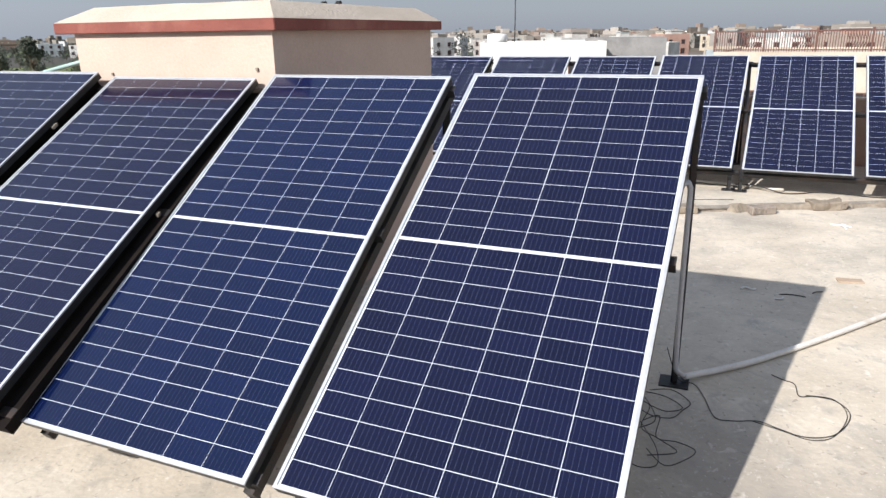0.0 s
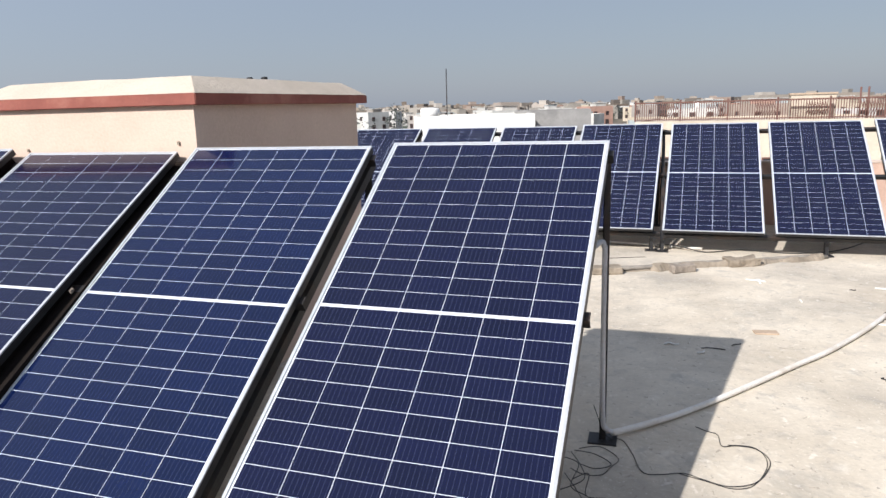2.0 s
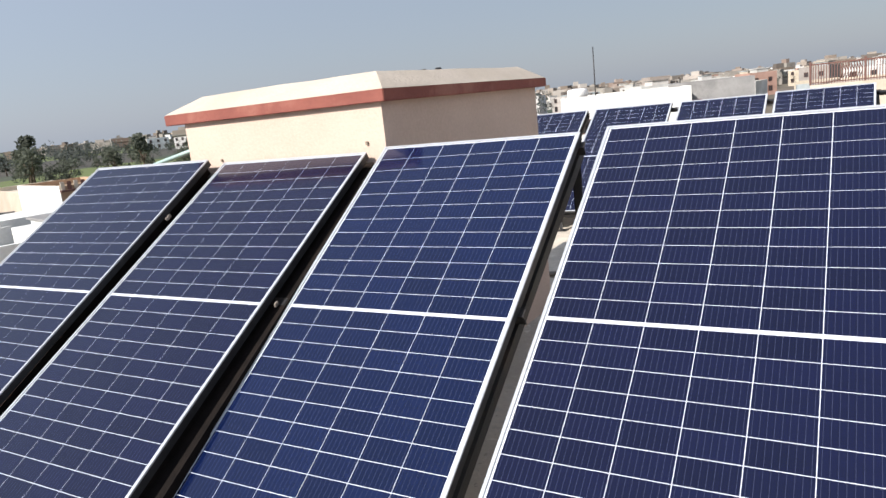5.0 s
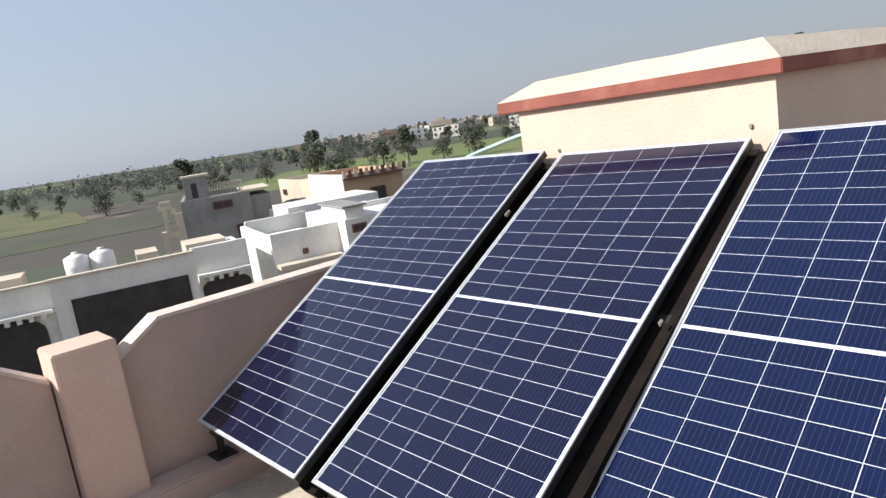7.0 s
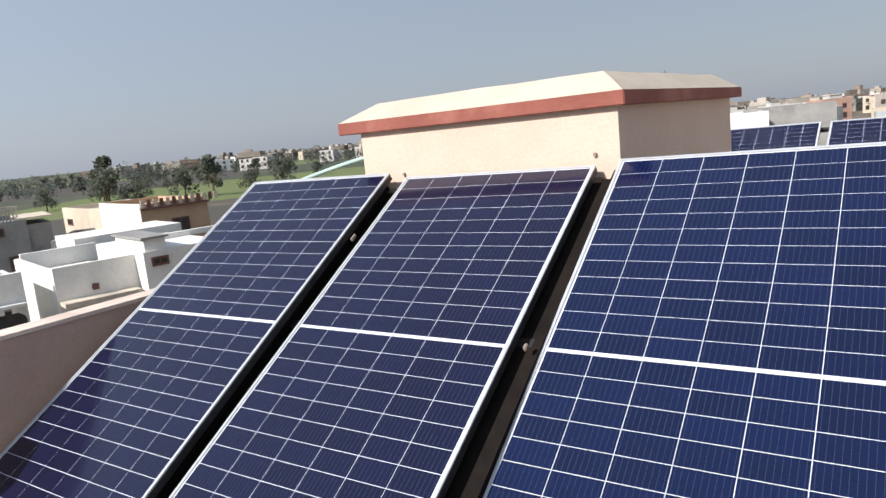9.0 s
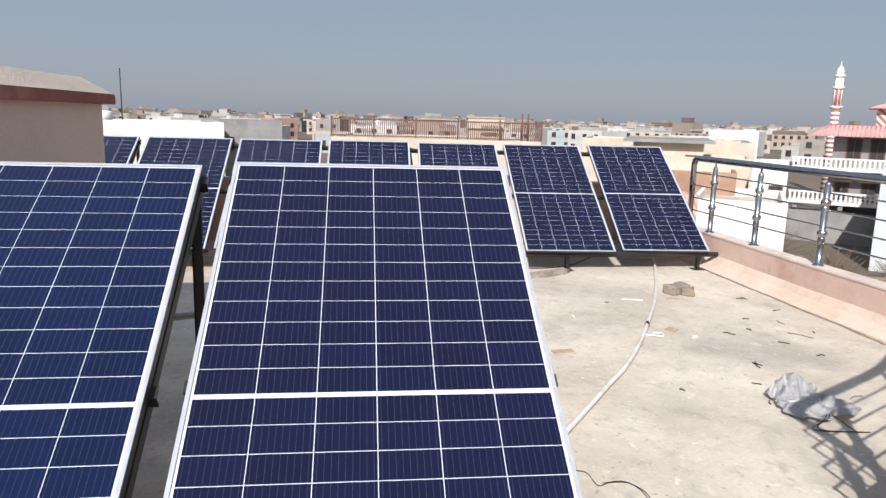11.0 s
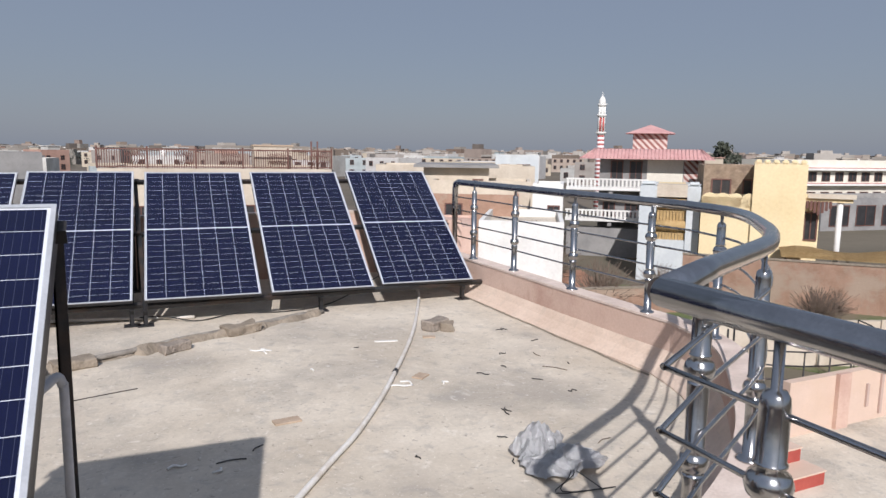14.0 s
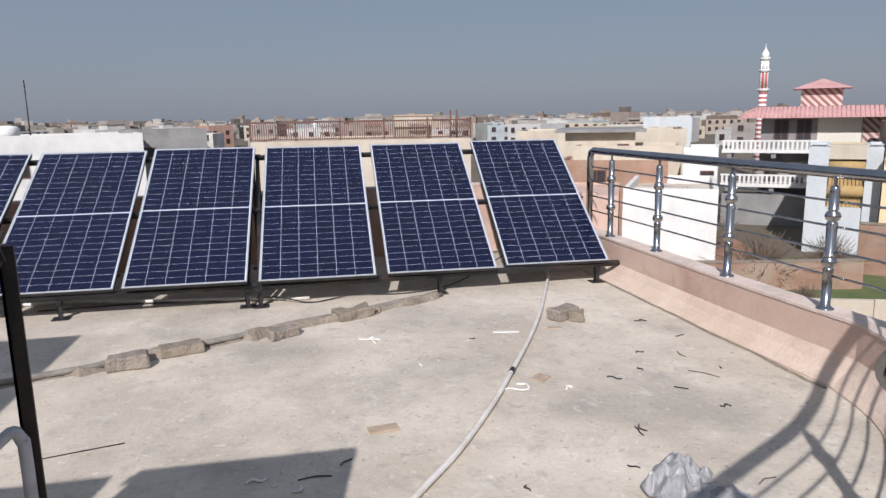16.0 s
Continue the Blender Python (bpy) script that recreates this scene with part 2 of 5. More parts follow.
M_COVE = surface("pale_pink_cement", (0.55, 0.425, 0.33), (0.65, 0.52, 0.415), 2.2, 0.92, 0, 0.35, 40, c3=(0.45, 0.33, 0.25), stain=0.5)
weather(M_KERB, (0.36, 0.23, 0.18), 4.5, 0.6, 0.7, 0.4)
weather(M_COVE, (0.42, 0.35, 0.28), 6.0, 0.55, 0.7, 0.5)
M_PINKTOP = surface("plaster_top", (0.56, 0.45, 0.38), (0.68, 0.57, 0.49), 5, 0.9, 0, 0.3, 70, c3=(0.38, 0.30, 0.25), stain=0.4)
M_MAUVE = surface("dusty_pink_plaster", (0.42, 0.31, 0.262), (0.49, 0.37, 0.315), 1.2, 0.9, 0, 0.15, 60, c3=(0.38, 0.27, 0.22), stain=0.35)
M_CREAM = surface("cream_paint", (0.53, 0.40, 0.315), (0.60, 0.46, 0.37), 1.5, 0.85, 0, 0.15, 60, c3=(0.55, 0.40, 0.28), stain=0.3)
weather(M_CREAM, (0.50, 0.39, 0.30), 7.0, 0.64, 0.74, 0.35)
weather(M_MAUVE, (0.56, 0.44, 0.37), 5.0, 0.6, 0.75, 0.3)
M_ROOFCREAM = surface("weathered_cream_screed", (0.46, 0.39, 0.31), (0.53, 0.455, 0.37), 2.5, 0.9, 0, 0.3, 50, c3=(0.5, 0.42, 0.35), stain=0.35)
M_REDBAND = surface("brick_red_paint", (0.215, 0.064, 0.046), (0.265, 0.085, 0.06), 3, 0.75, 0, 0.15, 50, c3=(0.50, 0.24, 0.17), stain=0.35)
M_STEEL = surface("polished_stainless_steel", (0.36, 0.355, 0.35), (0.44, 0.435, 0.43), 9, 0.19, 1.0, 0.01, 120)
M_PVC = surface("white_plastic_pipe", (0.62, 0.58, 0.52), (0.72, 0.69, 0.63), 9, 0.45, 0, 0.03, 60, c3=(0.5, 0.42, 0.32), stain=0.4)
M_GREYPVC = surface("grey_conduit", (0.40, 0.40, 0.41), (0.50, 0.50, 0.51), 9, 0.4, 0, 0.03, 60)
M_MATT = surface("matt_gap_black", (0.010, 0.0085, 0.008), (0.018, 0.014, 0.012), 8, 0.97, 0, 0.05, 90, spec=0.05)
M_CABLE = surface("black_rubber", (0.012, 0.012, 0.012), (0.022, 0.02, 0.02), 20, 0.55, 0, 0.05, 90)
M_TAPE = surface("black_tape", (0.02, 0.02, 0.022), (0.03, 0.03, 0.03), 20, 0.35, 0, 0.05, 90)
M_STONE = surface("broken_brick", (0.22, 0.185, 0.15), (0.32, 0.27, 0.22), 14, 0.95, 0, 0.8, 60)
M_BROWN = surface("brown_card", (0.36, 0.27, 0.19), (0.44, 0.34, 0.25), 10, 0.9, 0, 0.2, 60)
M_SACK = surface("grey_white_plastic_sheet", (0.50, 0.50, 0.50), (0.68, 0.67, 0.66), 7, 0.3, 0, 0.25, 25, c3=(0.28, 0.27, 0.27), stain=0.5)
M_WHITE = surface("white_limewash", (0.64, 0.625, 0.585), (0.74, 0.725, 0.68), 0.7, 0.85, 0, 0.1, 9, c3=(0.5, 0.48, 0.44), stain=0.35)
M_TANK = surface("white_water_tank", (0.72, 0.70, 0.66), (0.80, 0.78, 0.74), 1.2, 0.5, 0, 0.05, 9)
M_GREYPL = surface("bare_grey_plaster", (0.20, 0.195, 0.19), (0.29, 0.28, 0.265), 0.5, 0.9, 0, 0.2, 7, c3=(0.14, 0.13, 0.12), stain=0.5)
M_BEIGE = surface("beige_plaster", (0.47, 0.40, 0.31), (0.57, 0.50, 0.40), 0.6, 0.9, 0, 0.1, 8, c3=(0.36, 0.29, 0.22), stain=0.4)
M_IVORY = surface("ivory_paint", (0.60, 0.56, 0.47), (0.68, 0.64, 0.55), 0.5, 0.85, 0, 0.08, 8, c3=(0.50, 0.45, 0.37), stain=0.4)
M_TAN = surface("tan_plaster", (0.36, 0.24, 0.15), (0.44, 0.31, 0.20), 0.7, 0.9, 0, 0.1, 8)
M_YELLOW = surface("yellow_wall_paint", (0.70, 0.56, 0.32), (0.76, 0.63, 0.39), 0.4, 0.85, 0, 0.08, 8, c3=(0.6, 0.45, 0.25), stain=0.3)
M_PALEBLUE = surface("pale_blue_grey_paint", (0.46, 0.49, 0.50), (0.56, 0.58, 0.57), 0.4, 0.85, 0, 0.08, 8, c3=(0.38, 0.38, 0.34), stain=0.4)
M_PINKTILE = surface("pink_roof_tiles", (0.46, 0.25, 0.235), (0.54, 0.32, 0.295), 1.5, 0.75, 0, 0.4, 5)
M_STRIPE = striped("red_and_white_slanted_stripes", (0.56, 0.47, 0.42), (0.27, 0.12, 0.10), 2.4, "Z", 1.0)
M_MINRING = striped("red_and_white_rings", (0.74, 0.70, 0.68), (0.36, 0.11, 0.10), 2.2, "Z", 0.0)
M_MINCOL = surface("red_panel_paint", (0.42, 0.09, 0.08), (0.48, 0.12, 0.10), 1, 0.8, 0, 0.05, 8)
M_BRICK = surface("brown_brickwork", (0.28, 0.17, 0.115), (0.37, 0.24, 0.17), 1.2, 0.92, 0, 0.4, 14, c3=(0.36, 0.29, 0.22), stain=0.7)
M_CARVED = surface("carved_brown_stone", (0.20, 0.145, 0.10), (0.31, 0.235, 0.165), 3.0, 0.92, 0, 0.5, 9, c3=(0.14, 0.10, 0.075), stain=0.6)
M_DARK = surface("dark_opening_and_shade", (0.02, 0.02, 0.022), (0.04, 0.038, 0.038), 2, 0.4, 0, 0.0, 9)
M_BROWNGRILLE = surface("brown_iron_grille", (0.11, 0.052, 0.04), (0.15, 0.072, 0.055), 4, 0.6, 0, 0.05, 40)
M_STRAW = surface("bamboo_blind", (0.36, 0.24, 0.10), (0.46, 0.32, 0.15), 6, 0.9, 0, 0.3, 20)
M_RED = surface("red_step_paint", (0.32, 0.06, 0.045), (0.38, 0.085, 0.06), 4, 0.8, 0, 0.1, 40)
# leaf colour is paled and greyed to stand for haze over distance
M_LEAF = surface("leaves", (0.095, 0.105, 0.078), (0.125, 0.135, 0.10), 1.3, 0.8, 0, 0.0, 9, spread=0.25)


def leafy(m, amount=0.45):
    """Thin leaves: part of the light passes through them."""
    n, li = m.node_tree.nodes, m.node_tree.links
    b = n["Principled BSDF"]
    thin = n.new("ShaderNodeBsdfTranslucent")
    li.new(b.inputs["Base Color"].links[0].from_socket, thin.inputs["Color"])
    mix = n.new("ShaderNodeMixShader")
    mix.inputs["Fac"].default_value = amount
    li.new(b.outputs[0], mix.inputs[1])
    li.new(thin.outputs[0], mix.inputs[2])
    li.new(mix.outputs[0], n["Material Output"].inputs["Surface"])
    return m


leafy(M_LEAF)
M_BARK = surface("bark", (0.10, 0.07, 0.05), (0.16, 0.12, 0.09), 5, 0.95, 0, 0.5, 20)
M_GRASS = surface("short_grass", (0.075, 0.105, 0.034), (0.12, 0.14, 0.055), 0.9, 0.95, 0, 0.4, 6, c3=(0.18, 0.14, 0.095), stain=0.9)
M_EARTH = surface("red_earth", (0.26, 0.13, 0.08), (0.33, 0.18, 0.115), 0.5, 0.95, 0, 0.4, 5)
M_LAND = land_paint()
M_TOWN = palette("town_paint", [(0.56, 0.53, 0.49), (0.40, 0.33, 0.27), (0.51, 0.44, 0.34), (0.31, 0.28, 0.25), (0.57, 0.55, 0.52), (0.43, 0.27, 0.21), (0.47, 0.46, 0.43), (0.39, 0.43, 0.43), (0.60, 0.59, 0.55), (0.45, 0.41, 0.37)])
M_HOSE = surface("pale_green_hose", (0.38, 0.52, 0.46), (0.46, 0.60, 0.54), 9, 0.45, 0, 0.03, 60)

# ---- mesh helpers ----


def box(bm, x0, x1, y0, y1, z0, z1, m=None):
    vs = [bm.verts.new(m @ Vector(p) if m else p) for p in ((x0, y0, z0), (x1, y0, z0), (x1, y1, z0), (x0, y1, z0), (x0, y0, z1), (x1, y0, z1), (x1, y1, z1), (x0, y1, z1))]
    for f in ((3, 2, 1, 0), (4, 5, 6, 7), (0, 1, 5, 4), (1, 2, 6, 5), (2, 3, 7, 6), (3, 0, 4, 7)):
        bm.faces.new([vs[i] for i in f])
    return vs


def tube(bm, pts, r, n=10, close=True, radii=None):
    """A round bar along a line of points."""
    pts = [Vector(p) for p in pts]
    rings = []
    up = Vector((0, 0, 1))
    for i, p in enumerate(pts):
        d = (pts[min(i + 1, len(pts) - 1)] - pts[max(i - 1, 0)]).normalized()
        if abs(d.dot(up)) > 0.95:
            up = Vector((1, 0, 0))
        s = d.cross(up).normalized()
        u = s.cross(d).normalized()
        k = 1.0
        if 0 < i < len(pts) - 1:
            c = (pts[i + 1] - p).normalized().dot((p - pts[i - 1]).normalized())
            k = min(1.0 / max(math.sqrt((1 + c) / 2), 0.5), 1.5)
        rr = radii[i] if radii else r
        rings.append([bm.verts.new(p + s * math.cos(a) * rr * k + u * math.sin(a) * rr) for a in (2 * math.pi * j / n for j in range(n))])
    for a, b in zip(rings, rings[1:]):
        for j in range(n):
            f = bm.faces.new((a[j], a[(j + 1) % n], b[(j + 1) % n], b[j]))
            f.smooth = True
    if close:
        bm.faces.new(rings[0][::-1])
        bm.faces.new(rings[-1])


def lathe(bm, profile, n=14, at=(0, 0, 0)):
    """A turned solid: rows of radius and height."""
    rings = [[bm.verts.new((at[0] + r * math.cos(2 * math.pi * j / n), at[1] + r * math.sin(2 * math.pi * j / n), at[2] + z)) for j in range(n)] for r, z in profile]
    for a, b in zip(rings, rings[1:]):
        for j in range(n):
            f = bm.faces.new((a[j], a[(j + 1) % n], b[(j + 1) % n], b[j]))
            f.smooth = True
    bm.faces.new(rings[0][::-1])
    bm.faces.new(rings[-1])


def prism(bm, outline, z0, z1):
    """An upright solid over an outline in plan."""
    a = [bm.verts.new((x, y, z0)) for x, y in outline]
    b = [bm.verts.new((x, y, z1)) for x, y in outline]
    bm.faces.new(b)
    bm.faces.new(a[::-1])
    for i in range(len(a)):
        j = (i + 1) % len(a)
        bm.faces.new((a[i], a[j], b[j], b[i]))


def ring(bm, x0, x1, y0, y1, z0, z1, t):
    """A hollow rectangular frame or wall of thickness t."""
    def loop(k, z):
        return [bm.verts.new(p) for p in ((x0 + k, y0 + k, z), (x1 - k, y0 + k, z), (x1 - k, y1 - k, z), (x0 + k, y1 - k, z))]
    a, b, c, d = loop(0, z0), loop(0, z1), loop(t, z1), loop(t, z0)
    for p, q in ((a, b), (b, c), (c, d), (d, a)):
        for i in range(4):
            bm.faces.new((p[i], p[(i + 1) % 4], q[(i + 1) % 4], q[i]))


def bevel(bm, w, seg=2):
    bmesh.ops.bevel(bm, geom=bm.edges[:], offset=w, segments=seg, affect="EDGES", clamp_overlap=True)


def mesh_of(name, bm, material):
    bmesh.ops.recalc_face_normals(bm, faces=bm.faces[:])
    me = bpy.data.meshes.new(name)
    bm.to_mesh(me)
    bm.free()
    me.materials.append(material)
    return me


def part(name, bm, material, parent=None, label=""):
    ob = new(name, mesh_of(name, bm, material) if isinstance(bm, bmesh.types.BMesh) else bm)
    if parent:
        ob.parent = parent
    return tagged(ob, label)


def thing(name, label, category, m=None, group="", kind=""):
    ob = new(name)
    ob.empty_display_size = 0.1
    if m is not None:
        ob.matrix_basis = m
    return tagged(ob, label, category, group, kind)


def boxed(*dims, m=None, bev=0.0):
    bm = bmesh.new()
    box(bm, *dims, m=m)
    if bev:
        bevel(bm, bev)
    return bm


def structure(name, bm, material, label, category):
    return tagged(part(name, bm, material), label, category, kind="structure")


def smooth_line(pts, steps=6):
    """A curve through the points."""
    pts = [Vector(p) for p in pts]
    out = []
    for i in range(len(pts) - 1):
        p0, p1, p2, p3 = pts[max(i - 1, 0)], pts[i], pts[i + 1], pts[min(i + 2, len(pts) - 1)]
        for k in range(steps):
            t = k / steps
            out.append(0.5 * (2 * p1 + (p2 - p0) * t + (2 * p0 - 5 * p1 + 4 * p2 - p3) * t * t + (3 * p1 - p0 - 3 * p2 + p3) * t**3))
    return out + [pts[-1]]


def offset_line(pts, d):
    """A plan line moved sideways to its left by d."""
    out = []
    for i, p in enumerate(pts):
        a = (p - pts[i - 1]).normalized() if i else None
        b = (pts[i + 1] - p).normalized() if i < len(pts) - 1 else None
        a, b = a or b, b or a
        na, nb = Vector((-a.y, a.x)), Vector((-b.y, b.x))
        s = (na + nb).normalized()
        out.append(p + s * d / max(s.dot(na), 0.4))
    return out


# ---- roof: floor, parapets, kerb ----
CURVE = [(3.98, 1.80), (3.73, 1.11), (3.04, 0.32), (2.55, -0.11), (2.24, -0.31)]
RAIL = [Vector((3.94, 5.62)), Vector((3.95, 4.28)), Vector((3.94, 3.14)), Vector((3.96, 2.25))]
RAIL += [Vector((p[0], p[1])) for p in smooth_line([(*p, 0) for p in CURVE], 5)]
RAIL += [Vector((1.70, -0.605)), Vector((1.306, -0.846))]
RAIL_EAST = [Vector((1.306, -0.846)), Vector((1.30, -1.25)), Vector((1.28, -2.4)), Vector((1.28, -4.6))]
EDGE = RAIL + RAIL_EAST[1:]

bm = bmesh.new()
outline = [(-4.75, 7.05), (-4.75, -4.75)] + [(p.x, p.y) for p in reversed([Vector((3.94, 7.05))] + EDGE)]
prism(bm, outline, -0.25, 0.0)
structure("floor", bm, M_CONC, "sun-bleached cement roof floor with stains and cracks", "floor")

bm = bmesh.new()
left, right = offset_line(EDGE, 0.09), offset_line(EDGE, -0.08)
rows = []
side = 1 if (left[0] - Vector((0, 3))).length > (right[0] - Vector((0, 3))).length else -1
out_line, in_line = (left, right) if side == 1 else (right, left)
cove_line = offset_line(EDGE, -0.235 * side)
for o, i, c in zip(out_line, in_line, cove_line):
    rows.append([bm.verts.new(p) for p in ((o.x, o.y, -0.25), (o.x, o.y, 0.375), (o.x, o.y, 0.385), (i.x, i.y, 0.385), (i.x, i.y, -0.1))])
for a, b in zip(rows, rows[1:]):
    for k in range(4):
        bm.faces.new((a[k], a[k + 1], b[k + 1], b[k]))
structure("kerb", bm, M_KERB, "low pink plastered kerb with darker patches", "kerb")
bm = bmesh.new()
rows = []
for i, c in zip(in_line, cove_line):
    e = (i - c) * 0.04
    q = [Vector((i.x + e.x, i.y + e.y, 0.165)), Vector((i.x, i.y, 0.165)), Vector((i.x * 0.72 + c.x * 0.28, i.y * 0.72 + c.y * 0.28, 0.095)), Vector((i.x * 0.3 + c.x * 0.7, i.y * 0.3 + c.y * 0.7, 0.035)), Vector((c.x, c.y, 0.012)), Vector((c.x, c.y, -0.1))]
    for k in (2, 3, 4):
        q[k] += Vector((0, 0, 0.008 * noise.noise(q[k] * 7)))
    rows.append([bm.verts.new(p) for p in q])
for a, b in zip(rows, rows[1:]):
    for k in range(5):
        bm.faces.new((a[k], a[k + 1], b[k + 1], b[k]))
structure("cove", bm, M_COVE, "pale plaster fillet at the foot of the kerb", "trim")

bm = bmesh.new()
rows = []
for o, i in zip(offset_line(EDGE, 0.097), offset_line(EDGE, -0.087)):
    rows.append([bm.verts.new(p) for p in ((o.x, o.y, 0.378), (o.x, o.y, 0.397), (i.x, i.y, 0.397), (i.x, i.y, 0.378))])
for a, b in zip(rows, rows[1:]):
    for k in range(3):
        bm.faces.new((a[k], a[k + 1], b[k + 1], b[k]))
structure("kerb_top", bm, M_PINKTOP, "rough speckled plaster top of the kerb", "kerb")

# west parapet: wall bays with chamfered ends between pillars
bm = bmesh.new()
for y0, y1 in ((-4.7, -2.37), (-2.06, 6.75)):
    prof = [(y0, -0.25), (y1, -0.25), (y1, 0.785), (y1 - 0.24, 0.94), (y0 + 0.24, 0.94), (y0, 0.785)]
    a = [bm.verts.new((-4.62, y, z)) for y, z in prof]
    b = [bm.verts.new((-4.75, y, z)) for y, z in prof]
    bm.faces.new(a)
    bm.faces.new(b[::-1])
    for i in range(6):
        bm.faces.new((a[i], a[(i + 1) % 6], b[(i + 1) % 6], b[i]))
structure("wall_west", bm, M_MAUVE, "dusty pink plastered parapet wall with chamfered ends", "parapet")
bm = bmesh.new()
for y0, y1 in ((-4.7, -2.37), (-2.06, 6.75)):
    for (ya, za), (yb, zb) in (((y0, 0.785), (y0 + 0.24, 0.94)), ((y0 + 0.24, 0.94), (y1 - 0.24, 0.94)), ((y1 - 0.24, 0.94), (y1, 0.785))):
        vs = [bm.verts.new(p) for p in ((-4.612, ya, za), (-4.612, yb, zb), (-4.758, yb, zb), (-4.758, ya, za), (-4.612, ya, za + 0.02), (-4.612, yb, zb + 0.02), (-4.758, yb, zb + 0.02), (-4.758, ya, za + 0.02))]
        for f in ((3, 2, 1, 0), (4, 5, 6, 7), (0, 1, 5, 4), (1, 2, 6, 5), (2, 3, 7, 6), (3, 0, 4, 7)):
            bm.faces.new([vs[k] for k in f])
structure("coping_west", bm, M_PINKTOP, "pale plaster coping of the parapet", "coping")
bm = boxed(-4.79, -4.50, -2.36, -2.07, -0.25, 0.94, bev=0.008)
structure("pillar", bm, M_PINK, "square pink plastered parapet pillar", "pillar")
bm = boxed(-4.615, -4.40, -4.7, 6.7, -0.1, 0.14, bev=0.01)
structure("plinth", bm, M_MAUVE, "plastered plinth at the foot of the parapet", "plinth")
bm = boxed(-4.75, 4.05, 6.76, 6.90, -0.25, 0.82)
structure("wall_north", bm, M_PINK, "pink plastered parapet behind the panels", "parapet")
bm = boxed(-4.77, 4.09, 6.75, 6.91, 0.821, 0.845)
structure("coping_north", bm, M_PINKTOP, "pale plaster coping of the parapet", "coping")
bm = boxed(3.85, 4.05, 5.63, 6.755, -0.25, 0.80, bev=0.01)
structure("wall_northeast", bm, M_PINK, "short pink parapet where the railing ends", "parapet")
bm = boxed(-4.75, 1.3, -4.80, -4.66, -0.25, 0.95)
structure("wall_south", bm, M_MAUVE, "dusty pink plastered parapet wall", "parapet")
bm = bmesh.new()
prism(bm, [(x * 0.985 - 0.0, y * 0.985) for x, y in outline], GROUND, -0.251)
structure("house_body", bm, M_BEIGE, "plastered storeys below the flat roof", "wall")

# ---- solar panels ----


def solar_panel(paint, label):
    p = thing("solar_panel", label, "solar panel", group="solar panels on the roof")
    bm = bmesh.new()
    w, h, t = PANEL_W, PANEL_H, 0.012
    ring(bm, 0, w, 0, h, -0.003, 0.004, t)
    part("frame", bm, M_ALU, p, "white aluminium frame")
    # frame sides as their own part, in a darker metal colour than the lip
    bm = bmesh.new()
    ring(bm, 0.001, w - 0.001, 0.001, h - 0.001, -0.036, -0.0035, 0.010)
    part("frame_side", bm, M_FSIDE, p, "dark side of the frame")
    part("backsheet", boxed(t, w - t, t, h - t, -0.008, -0.0008), M_BACK, p, "white sheet showing between the cells")
    me = mesh_of("cell", boxed(0, CELL_W, 0, CELL_H, -0.0012, 0.0), paint)
    gx, gy, mid = 0.0026, 0.0026, 0.016
    bx = (w - 6 * CELL_W - 5 * gx) / 2
    by = (h - 24 * CELL_H - 22 * gy - mid) / 2
    for c in range(6):
        for r in range(24):
            y = by + r * CELL_H + (r if r < 12 else r - 1) * gy + (mid if r >= 12 else 0)
            ob = part("cell", me, None, p)
            ob.location = (bx + c * (CELL_W + gx), y, 0)
    bm = boxed(w / 2 - 0.06, w / 2 + 0.06, h / 2 - 0.03, h / 2 + 0.03, -0.03, -0.0081, bev=0.004)
    part("junction_box", bm, M_CABLE, p)
    return p


def panel_pose(x, y, z, tilt, yaw):
    """Pose of a panel whose top left corner is at x, y, z."""
    turn = pose(0, 0, 0, 0, 0, yaw) @ pose(0, 0, 0, tilt)
    return Matrix.Translation(Vector((x, y, z)) - turn @ Vector((0, PANEL_H, 0))) @ turn


NEAR = [(-1.024, -0.002, 1.495, 33.7, -2.3), (-2.182, 0.019, 1.481, 33.5, -1.6), (-3.325, 0.020, 1.463, 31.4, -1.45), (-4.436, -0.010, 1.491, 31.8, -1.2)]
FAR = [(2.807, 6.492, 1.376, 32.9, -4.5), (1.612, 6.463, 1.366, 32.4, -3.6), (0.457, 6.459, 1.364, 31.9, -3.6), (-0.690, 6.521, 1.370, 31.9, -3.3), (-1.816, 6.614, 1.355, 31.7, -2.9), (-2.950, 6.640, 1.358, 31.8, -2.6), (-4.090, 6.680, 1.358, 31.8, -2.6)]
violet = solar_panel(M_CELL_VIOLET, "dark violet-blue solar panel in a white frame, tilted on a stand")
violet.matrix_basis = panel_pose(*NEAR[0])
for row in NEAR[2:] + FAR:
    copy_thing(violet, panel_pose(*row))
blue = solar_panel(M_CELL, "bluer solar panel in a white frame, tilted on a stand")
blue.matrix_basis = panel_pose(*NEAR[1])


